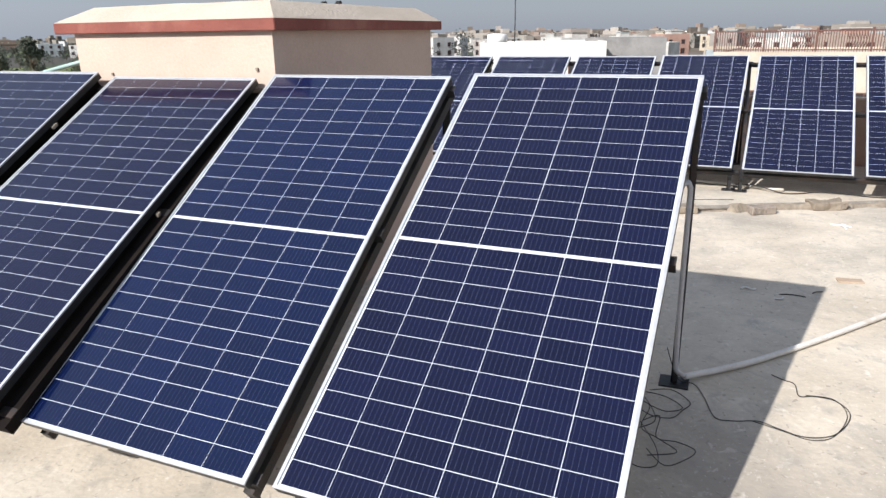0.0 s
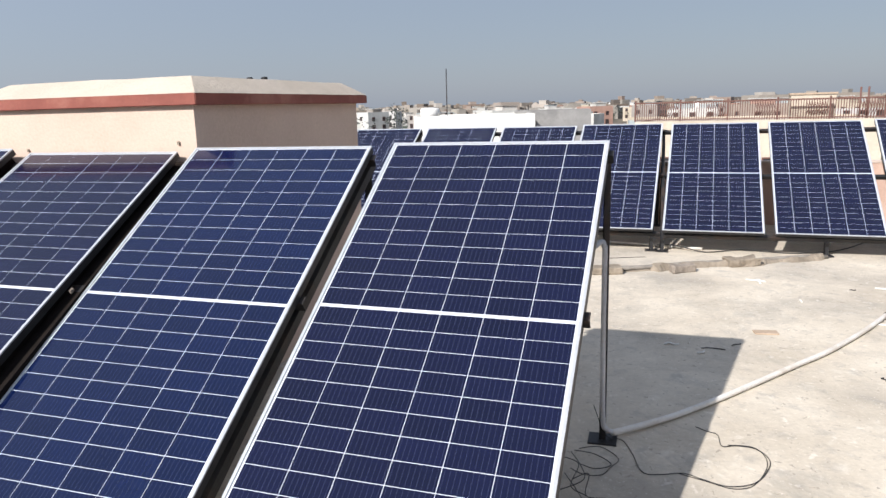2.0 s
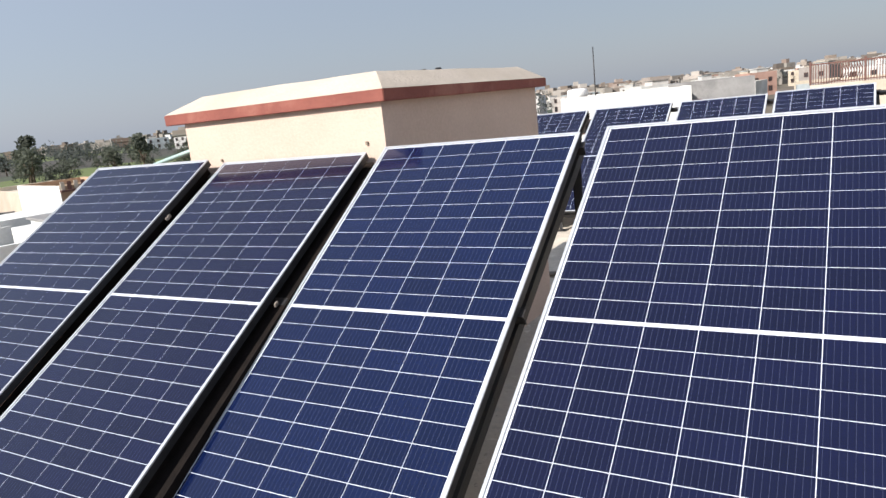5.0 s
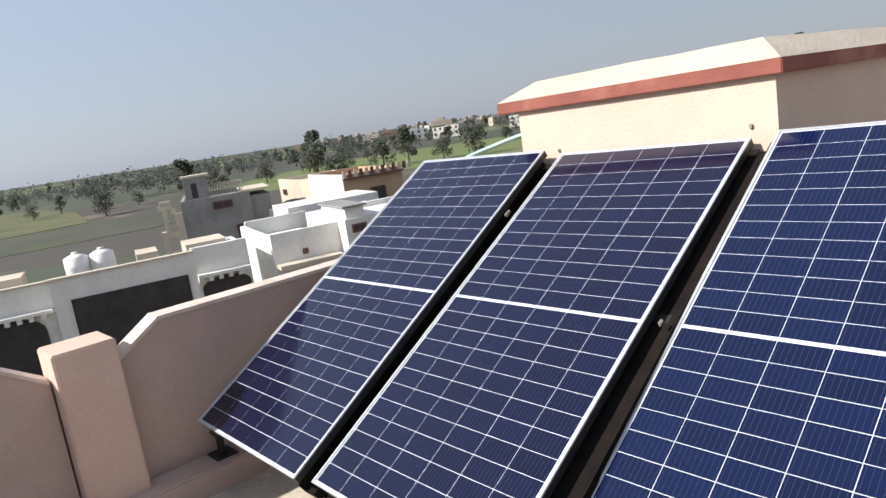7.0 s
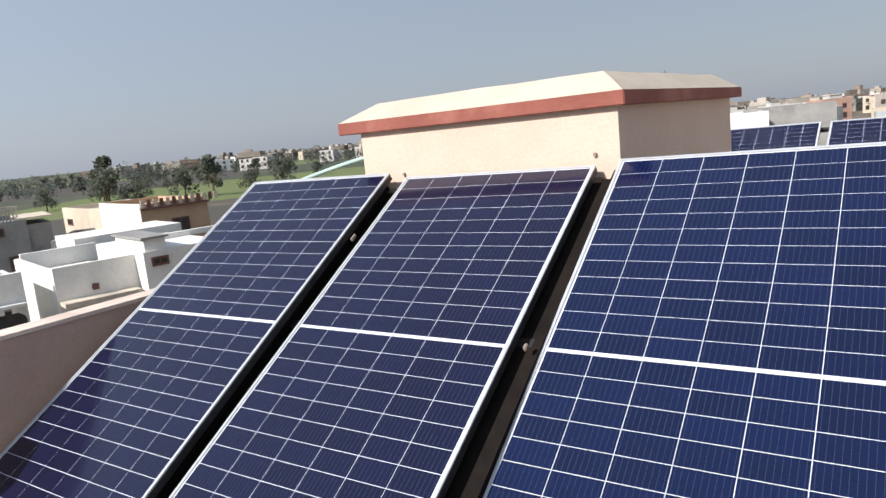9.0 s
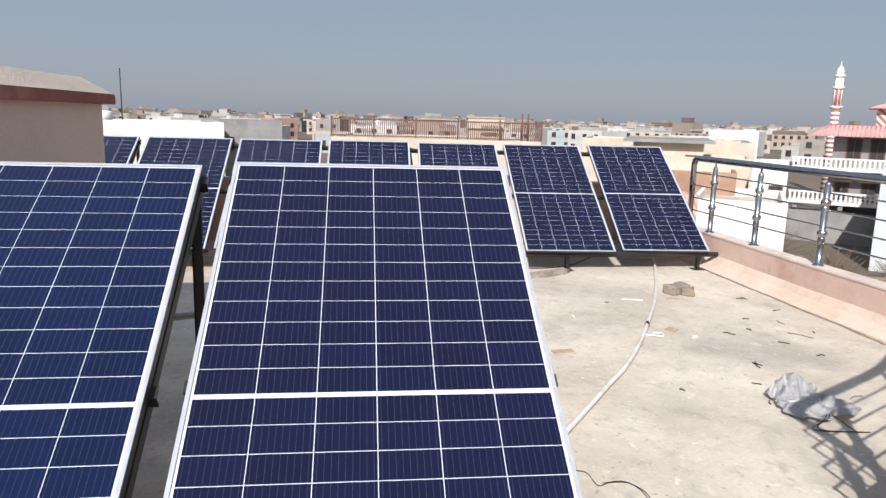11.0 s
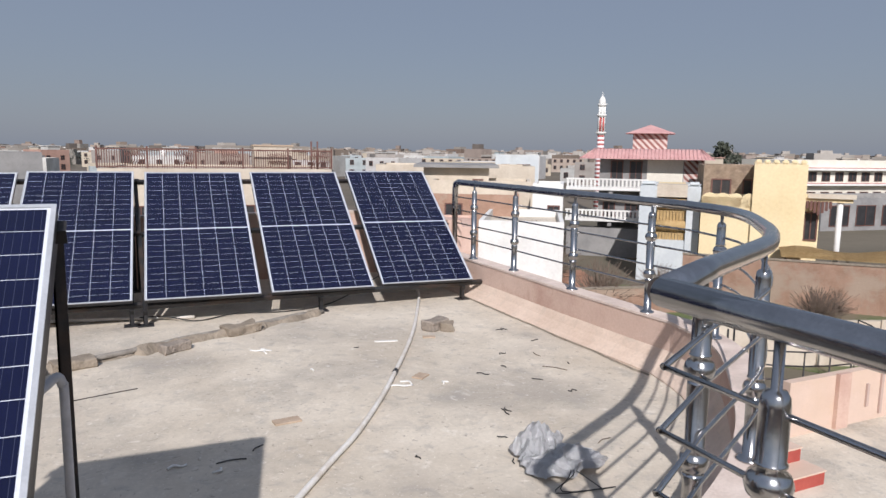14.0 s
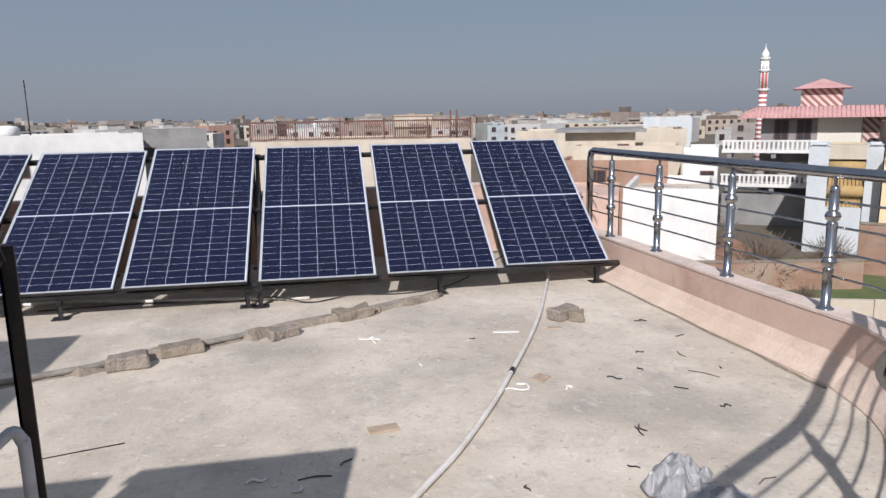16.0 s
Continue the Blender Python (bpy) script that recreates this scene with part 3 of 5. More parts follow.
def stand(m, width, legs, drop=0.0, front=None, length=PANEL_H, free=None, ledge=None):
    """Black angle-iron stand under one or more panels. m: pose of the lower left corner; legs: places along the width; drop: how far the rails hang below the panels."""
    s = thing("mounting_stand", "black painted angle-iron stand under tilted solar panels", "stand", m=pose(m.translation.x, m.translation.y, 0), group="stands of the solar panels")
    rel = pose(-m.translation.x, -m.translation.y, 0) @ m @ pose(0, 0, -drop)
    for u in (0.02, length * 0.52, length - 0.06):
        bm = bmesh.new()
        box(bm, -0.02, width + 0.02, u, u + 0.04, -0.042, -0.037, m=rel)
        box(bm, -0.02, width + 0.02, u, u + 0.005, -0.08, -0.042, m=rel)
        part("cross_rail", bm, M_BLACK, s)
    for x in legs:
        bm = bmesh.new()
        box(bm, x - 0.02, x + 0.02, 0, length, -0.125, -0.081, m=rel)
        part("sloping_rail", bm, M_BLACK, s)
        lo, hi = rel @ Vector((x, 0.04, -0.08)), rel @ Vector((x, length - 0.05, -0.08))
        w = 0.02
        if free and x in free:
            w = 0.016
            hi = Vector((free[x][0] - m.translation.x, free[x][1] - m.translation.y, hi.z + 0.01))
        foot = ledge if ledge and x < 0 else 0.0
        for p in (lo, hi) if front is None or x in front else (hi,):
            bm = bmesh.new()
            box(bm, p.x - w, p.x + w, p.y - 0.003, p.y + 0.003, foot + 0.008, p.z)
            box(bm, p.x - w, p.x - w + 0.006, p.y - 0.003, p.y + 0.037, foot + 0.008, p.z)
            part("leg", bm, M_BLACK, s)
            part("base_plate", boxed(p.x - 0.07, p.x + 0.07, p.y - 0.05, p.y + 0.07, foot, foot + 0.008), M_BLACK, s)
    return s


near_stand = stand(panel_pose(*NEAR[0]), PANEL_W, (0.06, PANEL_W - 0.03), 0.0, (PANEL_W - 0.03,), free={PANEL_W - 0.03: (0.004, 0.045)})
bm = bmesh.new()
tube(bm, [(0.012, 0.05, 0.938), (0.10, 0.055, 0.944), (0.185, 0.062, 0.948)], 0.0014, 6)
bmesh.ops.translate(bm, verts=bm.verts[:], vec=-near_stand.matrix_basis.translation)
part("wire_stub", bm, M_BLACK, near_stand, "thin wire end poking out of the leg")
stand(panel_pose(*NEAR[1]), PANEL_W, (0.06, PANEL_W - 0.03), 0.0, (PANEL_W - 0.03,))
stand(panel_pose(-4.435, 0.0, 1.472, 31.8, 0.1), PANEL_W * 2 + 0.07, (-0.09, 1.05, PANEL_W * 2 + 0.02), 0.025, (-0.09,), ledge=0.14)
stand(panel_pose(0.40, 6.455, 1.352, 32.0, -0.3), PANEL_W * 3 + 0.33, (-0.04, 1.62, 3.24), 0.035)
stand(panel_pose(-2.94, 6.63, 1.352, 32.0, -2.4), PANEL_W * 3 + 0.2, (0.03, 1.69, 3.25), 0.025)
stand(panel_pose(*FAR[6]), PANEL_W, (0.03, PANEL_W - 0.03))

# broad black channels, added to close and darken the gaps between the west panels
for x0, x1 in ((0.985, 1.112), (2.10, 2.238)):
    ch = thing("steel_channel", "added black channel that darkens the gap between two panels", "channel", panel_pose(-4.435, 0.0, 1.486, 31.8, -0.5), "channels between the panels")
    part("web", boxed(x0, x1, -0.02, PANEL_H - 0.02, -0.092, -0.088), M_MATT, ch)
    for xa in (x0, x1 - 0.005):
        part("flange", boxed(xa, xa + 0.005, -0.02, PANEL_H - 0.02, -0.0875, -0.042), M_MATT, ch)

# ---- roof tank house ----
tank = thing("rooftop_shaft", "cream plastered rooftop shaft with brick-red roof band", "rooftop structure", kind="structure")
bm = bmesh.new()
prism(bm, [(-3.612, 0.035), (-2.188, 0.035), (-2.10, 2.04), (-3.66, 2.06)], 0.0, 1.715)
part("wall", bm, M_CREAM, tank)
bm = bmesh.new()
prism(bm, [(-3.74, 0.0), (-2.145, 0.0), (-2.04, 2.13), (-3.74, 2.15)], 1.712, 1.775)
bevel(bm, 0.004)
part("roof_band", bm, M_REDBAND, tank, "brick-red painted band")
bm = bmesh.new()
a = [bm.verts.new(p) for p in ((-3.735, 0.005, 1.776), (-2.15, 0.005, 1.776), (-2.045, 2.125, 1.776), (-3.735, 2.145, 1.776))]
b = [bm.verts.new(p) for p in ((-3.60, 0.20, 1.868), (-2.30, 0.20, 1.875), (-2.20, 1.98, 1.872), (-3.60, 1.98, 1.862))]
bm.faces.new(b)
for i in range(4):
    bm.faces.new((a[i], a[(i + 1) % 4], b[(i + 1) % 4], b[i]))
bm.faces.new(a[::-1])
bmesh.ops.subdivide_edges(bm, edges=bm.edges[:], cuts=5, use_grid_fill=True)
for v in bm.verts:
    if v.co.z > 1.79:
        v.co.z += 0.006 * noise.noise(v.co * 4)
part("roof", bm, M_ROOFCREAM, tank, "cream screeded roof with sloping edges")

# ---- railing ----


def rail_height(p):
    """The handrail rises a little towards the stairwell."""
    return 1.272 + 0.055 * min(max((4.0 - p.x) / 2.75, 0.0), 1.0)


def post_profile(s=1.0):
    """Turned steel post with two balls, from its flange to the pin under the handrail."""
    r = 0.03 * s
    pr = [(0.055, 0.0), (0.055, 0.006), (0.038, 0.018), (r, 0.022), (r, 0.22)]
    for zc in (0.31, 0.605):
        pr += [(r + 0.004, zc - 0.046), (r + 0.003, zc - 0.042)]
        pr += [(0.047 * math.cos(a) + 0.001, zc + 0.042 * math.sin(a)) for a in [radians(d) for d in (-60, -30, 0, 30, 60)]]
        pr += [(r + 0.004, zc + 0.042), (r + 0.003, zc + 0.046), (r, zc + 0.05)]
    pr += [(r, 0.765), (r * 0.93, 0.785), (r * 0.7, 0.797), (0.011, 0.800), (0.011, 0.905)]
    return pr


bm = bmesh.new()
lathe(bm, post_profile(), 18)
POST = mesh_of("post", bm, M_STEEL)
ROD_Z = (0.61, 0.77, 0.93, 1.09)


def railing(name_label, line, posts, down_end=False):
    r = thing("railing", name_label, "railing", kind="structure")
    pts = [(p.x, p.y, rail_height(p)) for p in line]
    if down_end:
        e = line[0]
        pts = [(e.x, e.y, 0.39), (e.x, e.y, 1.19), (e.x, e.y - 0.02, 1.247), (e.x, e.y - 0.08, 1.272)] + pts[1:]
    bm = bmesh.new()
    tube(bm, pts, 0.036, 16)
    part("handrail", bm, M_STEEL, r, "thick polished handrail")
    inside = offset_line(line, 0.014)
    for z in ROD_Z:
        bm = bmesh.new()
        tube(bm, [(p.x, p.y, z + rail_height(p) - 1.272) for p in inside], 0.008, 8)
        part("rod", bm, M_STEEL, r)
    for x, y in posts:
        ob = part("post", POST, None, r)
        ob.location = (x, y, 0.397)
    return r


railing("polished stainless steel railing curving along the roof edge", RAIL, [(3.92, 5.07), (3.95, 4.20), (3.935, 3.13), (3.945, 2.13), (3.84, 1.34), (2.48, -0.15), (1.735, -0.565)], True)
railing("polished stainless steel railing beside the stairwell", RAIL_EAST, [(1.298, -1.18), (1.28, -2.3), (1.28, -3.4), (1.28, -4.5)])

# ---- things on the roof ----


def litter(name, label, category, bm, material, x, y, z=0.0, rz=0.0, group="litter on the roof floor"):
    ob = part(name, bm, material)
    ob.matrix_basis = pose(x + 0.022, y, z, 0, 0, rz)
    return tagged(ob, label, category, group)


pipe = thing("conduit_pipe", "white plastic conduit pipe lying across the roof floor", "pipe", m=pose(0, 0, 0))
route = smooth_line([(0.05, 0.08, 0.03), (0.33, 0.35, 0.02), (0.62, 0.68, 0.02), (0.86, 0.98, 0.02), (1.12, 1.31, 0.02), (1.36, 1.61, 0.02), (1.70, 2.12, 0.02), (1.97, 2.575, 0.02), (2.25, 3.06, 0.02), (2.50, 3.52, 0.02), (2.71, 3.94, 0.02), (3.05, 4.67, 0.02), (3.24, 5.1, 0.03), (3.30, 5.4, 0.12)], 5)
bm = bmesh.new()
tube(bm, route, 0.0165, 10)
part("tube", bm, M_PVC, pipe)
bm = bmesh.new()
tube(bm, [(1.955, 2.55, 0.02), (1.988, 2.605, 0.02)], 0.0195, 10)
part("tape", bm, M_TAPE, pipe, "black tape round the joint")
riser = thing("conduit_riser", "grey conduit bent up beside the stand's leg", "pipe", m=pose(0.0, 0.0, 0))
bm = bmesh.new()
tube(bm, smooth_line([(0.05, 0.09, 0.03), (0.022, 0.035, 0.07), (0.006, 0.018, 0.14), (0.0, 0.018, 0.55), (0.0, 0.018, 0.96), (-0.003, 0.015, 1.0), (-0.014, 0.005, 1.026), (-0.04, -0.02, 1.01), (-0.09, -0.075, 0.98), (-0.16, -0.155, 0.94), (-0.24, -0.245, 0.90)], 6), 0.0128, 10)
part("tube", bm, M_GREYPVC, riser)


def cable(label, pts, r=0.0032, x=0.0, y=0.0):
    bm = bmesh.new()
    tube(bm, smooth_line(pts, 6), r, 6)
    ob = part("cable", bm, M_CABLE)
    ob.matrix_basis = pose(x, y, 0)
    return tagged(ob, label, "cable", "cables on the roof floor")


cable("thin black cable looping over the cement floor", [(-0.04, 0.02, 0.2), (0.02, 0.05, 0.03), (0.10, 0.06, 0.006), (0.15, -0.06, 0.005), (0.20, -0.23, 0.005), (0.28, -0.235, 0.005), (0.38, -0.20, 0.005), (0.46, -0.235, 0.005), (0.57, -0.27, 0.005), (0.69, -0.20, 0.005), (0.77, -0.01, 0.005), (0.73, 0.11, 0.005), (0.64, 0.13, 0.005), (0.57, 0.11, 0.005), (0.56, 0.23, 0.005), (0.51, 0.26, 0.005), (0.46, 0.30, 0.005)], 0.0021)
cable("thin black cable doubled along the loop", [(0.36, -0.205, 0.004), (0.48, -0.25, 0.004), (0.58, -0.285, 0.004), (0.67, -0.235, 0.004), (0.745, -0.07, 0.004), (0.755, 0.05, 0.004), (0.71, 0.135, 0.004), (0.60, 0.13, 0.004)], 0.0018)
rc = random.Random(7)
for k, loop in enumerate([[(-0.10, -0.07), (0.0, -0.04), (0.09, -0.13), (0.06, -0.22), (0.02, -0.30), (-0.06, -0.33), (-0.12, -0.27)], [(-0.12, -0.10), (-0.02, -0.12), (0.06, -0.20), (-0.01, -0.26), (-0.09, -0.22)], [(-0.10, -0.38), (-0.03, -0.36), (-0.03, -0.50), (0.06, -0.52), (0.13, -0.55), (0.10, -0.67), (0.02, -0.70), (-0.06, -0.62)], [(-0.14, -0.34), (-0.07, -0.48), (-0.02, -0.60), (-0.01, -0.73), (-0.08, -0.75), (-0.15, -0.70)], [(-0.16, -0.20), (-0.08, -0.30), (-0.10, -0.45), (-0.02, -0.55), (0.06, -0.60), (-0.05, -0.68)], [(-0.14, -0.50), (-0.05, -0.40), (-0.07, -0.28), (-0.13, -0.16)]]):
    cable("tangled loose black cable under the panel", [(x, y, 0.004 + 0.004 * k + rc.uniform(0, 0.03) * (j % 2)) for j, (x, y) in enumerate(loop)], 0.0021)
cable("black cable hanging along the panel stand", [(3.2, 5.6, 0.30), (2.7, 5.3, 0.16), (2.2, 5.0, 0.03), (1.7, 4.86, 0.008), (1.2, 4.90, 0.02), (0.8, 4.78, 0.008), (0.5, 4.9, 0.05), (0.1, 5.1, 0.01), (-0.8, 5.2, 0.01), (-1.6, 5.2, 0.01)], 0.006)

# rough cement ridge with a buried pipe
bm = bmesh.new()
ridge = smooth_line([(-2.6, 2.80, 0), (-1.7, 3.10, 0), (-1.1, 3.30, 0), (-0.75, 3.41, 0), (-0.58, 3.47, 0), (-0.41, 3.61, 0), (-0.07, 3.71, 0), (0.17, 3.80, 0), (0.39, 3.94, 0), (0.57, 4.03, 0), (0.86, 4.13, 0), (1.12, 4.24, 0), (1.41, 4.42, 0), (1.70, 4.55, 0), (1.95, 4.64, 0)], 8)
rows = []
for i, p in enumerate(ridge):
    w = 0.10 + 0.07 * noise.noise(p * 3.1) + 0.04 * noise.noise(p * 9)
    bare = i < 22 or -0.08 < p.x < 0.25
    lump = 0.006 if bare else 0.05 + 0.06 * noise.noise(p * 2.3 + Vector((5, 0, 0))) + 0.025 * noise.noise(p * 8)
    w = 0.03 if bare else w
    d = (ridge[min(i + 1, len(ridge) - 1)] - ridge[max(i - 1, 0)]).normalized()
    s = Vector((-d.y, d.x, 0))
    rows.append([bm.verts.new(p + s * w * k + Vector((0, 0, max(lump, 0.012) * (1 - abs(k) ** 1.6) - 0.004 + 0.016 * noise.noise((p + s * k) * 12)))) for k in (-1, -0.6, -0.2, 0.2, 0.6, 1)])
for a, b in zip(rows, rows[1:]):
    for k in range(5):
        bm.faces.new((a[k], a[k + 1], b[k + 1], b[k]))
tagged(part("cement_ridge", bm, M_CEMENT), "rough ridge of cement dumped over a pipe", "cement", kind="structure")
floor_pipe = bmesh.new()
tube(floor_pipe, [(-2.6, 2.82, 0.025), (-1.7, 3.12, 0.025), (-1.1, 3.32, 0.025), (-0.75, 3.43, 0.025), (-0.41, 3.63, 0.028), (-0.07, 3.73, 0.03), (0.17, 3.82, 0.03), (0.57, 4.05, 0.03), (1.12, 4.26, 0.03), (1.70, 4.57, 0.025), (2.0, 4.66, 0.02)], 0.024, 8)
tagged(part("floor_pipe", floor_pipe, surface("cement_smeared_pipe", (0.17, 0.15, 0.125), (0.27, 0.245, 0.21), 8, 0.8, 0, 0.3, 40)), "grey pipe half buried in rough cement", "pipe")


def lump(seed, sx, sy, sz, cuts=3, rough=0.2):
    bm = bmesh.new()
    box(bm, -sx / 2, sx / 2, -sy / 2, sy / 2, 0, sz)
    bevel(bm, min(sx, sy, sz) * 0.12, 1)
    bmesh.ops.subdivide_edges(bm, edges=bm.edges[:], cuts=cuts, use_grid_fill=True)
    for v in bm.verts:
        k = noise.noise(v.co * 9 + Vector((seed, 0, 0)))
        v.co += v.co.normalized() * k * rough * min(sx, sy, sz)
        v.co.z = max(v.co.z, 0)
    return bm


litter("broken_brick", "broken brown brick lying on the cement floor", "brick", lump(1, 0.25, 0.15, 0.10, rough=0.3), M_STONE, 2.77, 3.66, 0, 25)
litter("broken_brick", "lump of mortar leaning on the broken brick", "rubble", lump(4, 0.14, 0.12, 0.08, rough=0.5), M_CEMENT, 2.86, 3.60, 0, 60)
litter("broken_brick", "broken brick set in the cement ridge", "brick", lump(8, 0.27, 0.14, 0.10, rough=0.3), M_STONE, -0.54, 3.41, 0, 8)
litter("broken_brick", "flat lump of mortar in the cement ridge", "rubble", lump(15, 0.30, 0.16, 0.07, rough=0.45), M_CEMENT, -0.22, 3.64, 0, 15)
litter("broken_brick", "broken brick set in the cement ridge", "brick", lump(11, 0.24, 0.12, 0.075, rough=0.3), M_STONE, 0.51, 3.82, 0, 30)
litter("broken_brick", "rough crest of dumped mortar in the ridge", "rubble", lump(17, 0.34, 0.18, 0.08, rough=0.6), M_CEMENT, 1.10, 4.22, 0, 24)
back_pipe = bmesh.new()
tube(back_pipe, smooth_line([(-1.9, 5.45, 0.02), (-1.3, 5.38, 0.02), (-0.68, 5.23, 0.02), (0.09, 5.08, 0.02), (0.79, 4.90, 0.02)], 4), 0.0165, 10)
litter("conduit_pipe", "white plastic conduit lying under the far panels", "pipe", back_pipe, M_PVC, -0.022, 0, 0, 0, "")
litter("white_strip", "short strip of white plastic on the floor", "offcut", boxed(-0.10, 0.10, -0.014, 0.014, 0, 0.006), M_WHITE, 2.2, 3.44, 0, -14)
litter("card_scrap", "scrap of brown card on the floor", "scrap", lump(21, 0.16, 0.08, 0.012, 2, 0.5), M_BROWN, 1.01, 1.98, 0, 5)
litter("card_scrap", "scrap of brown card on the floor", "scrap", lump(23, 0.12, 0.09, 0.012, 2, 0.5), M_BROWN, 2.10, 2.45, 0, 40)
litter("card_scrap", "scrap of brown card on the floor", "scrap", lump(25, 0.11, 0.06, 0.010, 2, 0.5), M_BROWN, 2.60, 3.42, 0, -20)
for k, (x, y, s) in enumerate([(2.32, 1.59, 0.09), (2.35, 1.62, 0.07), (2.55, 2.32, 0.08), (3.36, 3.41, 0.06), (3.42, 2.98, 0.07), (2.865, 2.06, 0.07), (3.31, 3.40, 0.05), (2.78, 2.42, 0.05), (2.95, 2.72, 0.06), (1.9, 3.35, 0.04), (2.1, 1.25, 0.05), (1.55, 1.2, 0.04), (0.62, 1.55, 0.13), (0.78, 1.66, 0.07), (2.0, 0.95, 0.05), (2.95, 1.75, 0.05), (3.3, 2.3, 0.04)]):
    bm = bmesh.new()
    r2 = random.Random(k)
    tube(bm, smooth_line([(-s * 0.6, r2.uniform(-0.01, 0.01), 0.005), (-s * 0.2, r2.uniform(-0.02, 0.02), 0.007), (s * 0.2, r2.uniform(-0.02, 0.02), 0.006), (s * 0.6, r2.uniform(-0.01, 0.01), 0.005)], 3), 0.0036, 5)
    litter("wire_offcut", "short offcut of black cable sheath", "offcut", bm, M_CABLE, x, y, 0, r2.uniform(0, 180))
for k, (x, y, s) in enumerate([(1.88, 2.30, 0.09), (1.95, 2.35, 0.05), (1.12, 3.52, 0.09), (1.18, 3.55, 0.05), (2.2, 2.25, 0.03), (0.35, 1.6, 0.05), (0.55, 1.45, 0.03), (1.4, 2.9, 0.03)]):
    r2 = random.Random(40 + k)
    bm = bmesh.new()
    tube(bm, smooth_line([(-s, r2.uniform(-0.03, 0.03), 0.004), (-s * 0.3, r2.uniform(-0.03, 0.03), 0.012), (s * 0.4, r2.uniform(-0.03, 0.03), 0.006), (s, r2.uniform(-0.03, 0.03), 0.004)], 3), 0.007, 5)
    litter("plastic_scrap", "twisted scrap of white plastic tape", "scrap", bm, M_WHITE, x, y, 0, r2.uniform(0, 180))
for k, (x, y, s) in enumerate([(3.13, 2.23, 0.10), (2.62, 0.98, 0.06), (3.2, 2.6, 0.06)]):
    bm = bmesh.new()
    tube(bm, [(-s, 0, 0.004), (0, 0.012, 0.006), (s, -0.008, 0.004)], 0.003, 5)
    litter("twig", "dry twig lying on the cement floor", "twig", bm, M_BARK, x, y, 0, -50 + 70 * k)

grit_rng = random.Random(5)
bm = bmesh.new()
for k in range(260):
    x, y = grit_rng.uniform(-1.0, 3.6), grit_rng.uniform(-1.2, 4.8)
    if x > 1.2 and y < 0.4 + (x - 1.2) * 0.35:
        continue
    s = grit_rng.uniform(0.003, 0.008)
    a = grit_rng.uniform(0, 6.3)
    vs = [bm.verts.new((x + s * math.cos(a + i * 2.1) * grit_rng.uniform(0.6, 1.3), y + s * math.sin(a + i * 2.1), 0.0005)) for i in range(3)]
    top = bm.verts.new((x, y, s * 0.8))
    for i in range(3):
        bm.faces.new((vs[i], vs[(i + 1) % 3], top))
tagged(part("grit", bm, M_CONC), "pale grit and plaster crumbs on the floor", "grit", kind="stuff")

# crack along the kerb foot
bm = bmesh.new()
rows = []
for i in range(60):
    y = 4.9 - 3.1 * i / 59
    x = 3.70 + 0.02 * noise.noise(Vector((0, y * 2.2, 0))) + 0.012 * noise.noise(Vector((3, y * 11, 0)))
    w = 0.006 + 0.006 * abs(noise.noise(Vector((7, y * 6, 0))))
    rows.append((bm.verts.new((x - w, y, 0.004)), bm.verts.new((x, y, 0.012)), bm.verts.new((x + w, y, 0.014))))
for a, b in zip(rows, rows[1:]):
    bm.faces.new((a[0], a[1], b[1], b[0]))
    bm.faces.new((a[1], a[2], b[2], b[1]))
structure("crack", bm, M_CEMENT, "ragged crack along the foot of the kerb", "crack")

# crumpled sheet
sack = thing("crumpled_sack", "crumpled grey-white plastic sack on the cement floor", "sack", m=pose(2.22, 0.79, 0))


def sheet(nx, ny, sx, sy, hgt, seed, bend):
    bm = bmesh.new()
    g = []
    for i in range(nx):
        row = []
        for j in range(ny):
            u, v = i / (nx - 1) - 0.5, j / (ny - 1) - 0.5
            round_k = max(abs(u), abs(v), 1e-4) / max(math.hypot(u, v), 1e-4)
            p = Vector((u * sx * (0.35 + 0.65 * round_k), v * sy * (0.35 + 0.65 * round_k), 0))
            f = 0.5 - 1.0 * abs(noise.noise(Vector((u * 2.6 + seed, v * 2.6, 0)))) - 0.35 * abs(noise.noise(Vector((u * 6 + seed, v * 6, 2))))
            e = 1 - (2 * max(abs(u), abs(v))) ** 2
            z = max(0.006, hgt * (0.35 + 0.9 * f) * (0.25 + e) + 0.02 + bend * max(0, u) * 0.3)
            p += Vector((0.04 * noise.noise(Vector((v * 5, seed, u * 2))), 0.045 * noise.noise(Vector((u * 4, seed, 9))), z))
            row.append(bm.verts.new(p))
        g.append(row)
    for i in range(nx - 1):
        for j in range(ny - 1):
            bm.faces.new((g[i][j], g[i + 1][j], g[i + 1][j + 1], g[i][j + 1]))
    top = bm.faces[:]
    bmesh.ops.solidify(bm, geom=top, thickness=0.003)
    return bm


part("sheet", sheet(30, 26, 0.46, 0.32, 0.08, 3.0, 0.12), M_SACK, sack)
ob = part("flap", sheet(26, 22, 0.34, 0.26, 0.15, 8.0, 0.2), M_SACK, sack)
ob.matrix_basis = pose(-0.02, 0.22, 0.0, 0, 0, 35)
for k in range(3):
    r2 = random.Random(90 + k)
    bm = bmesh.new()
    tube(bm, smooth_line([(0.0, -0.08, 0.03), (0.1 * r2.uniform(-1, 1), -0.18, 0.05), (0.25 * r2.uniform(-1, 1), -0.24, 0.012), (0.3 * r2.uniform(-1, 1), -0.30, 0.01)], 4), 0.0028, 5)
    part("strap", bm, M_CABLE, sack, "dark torn strap")

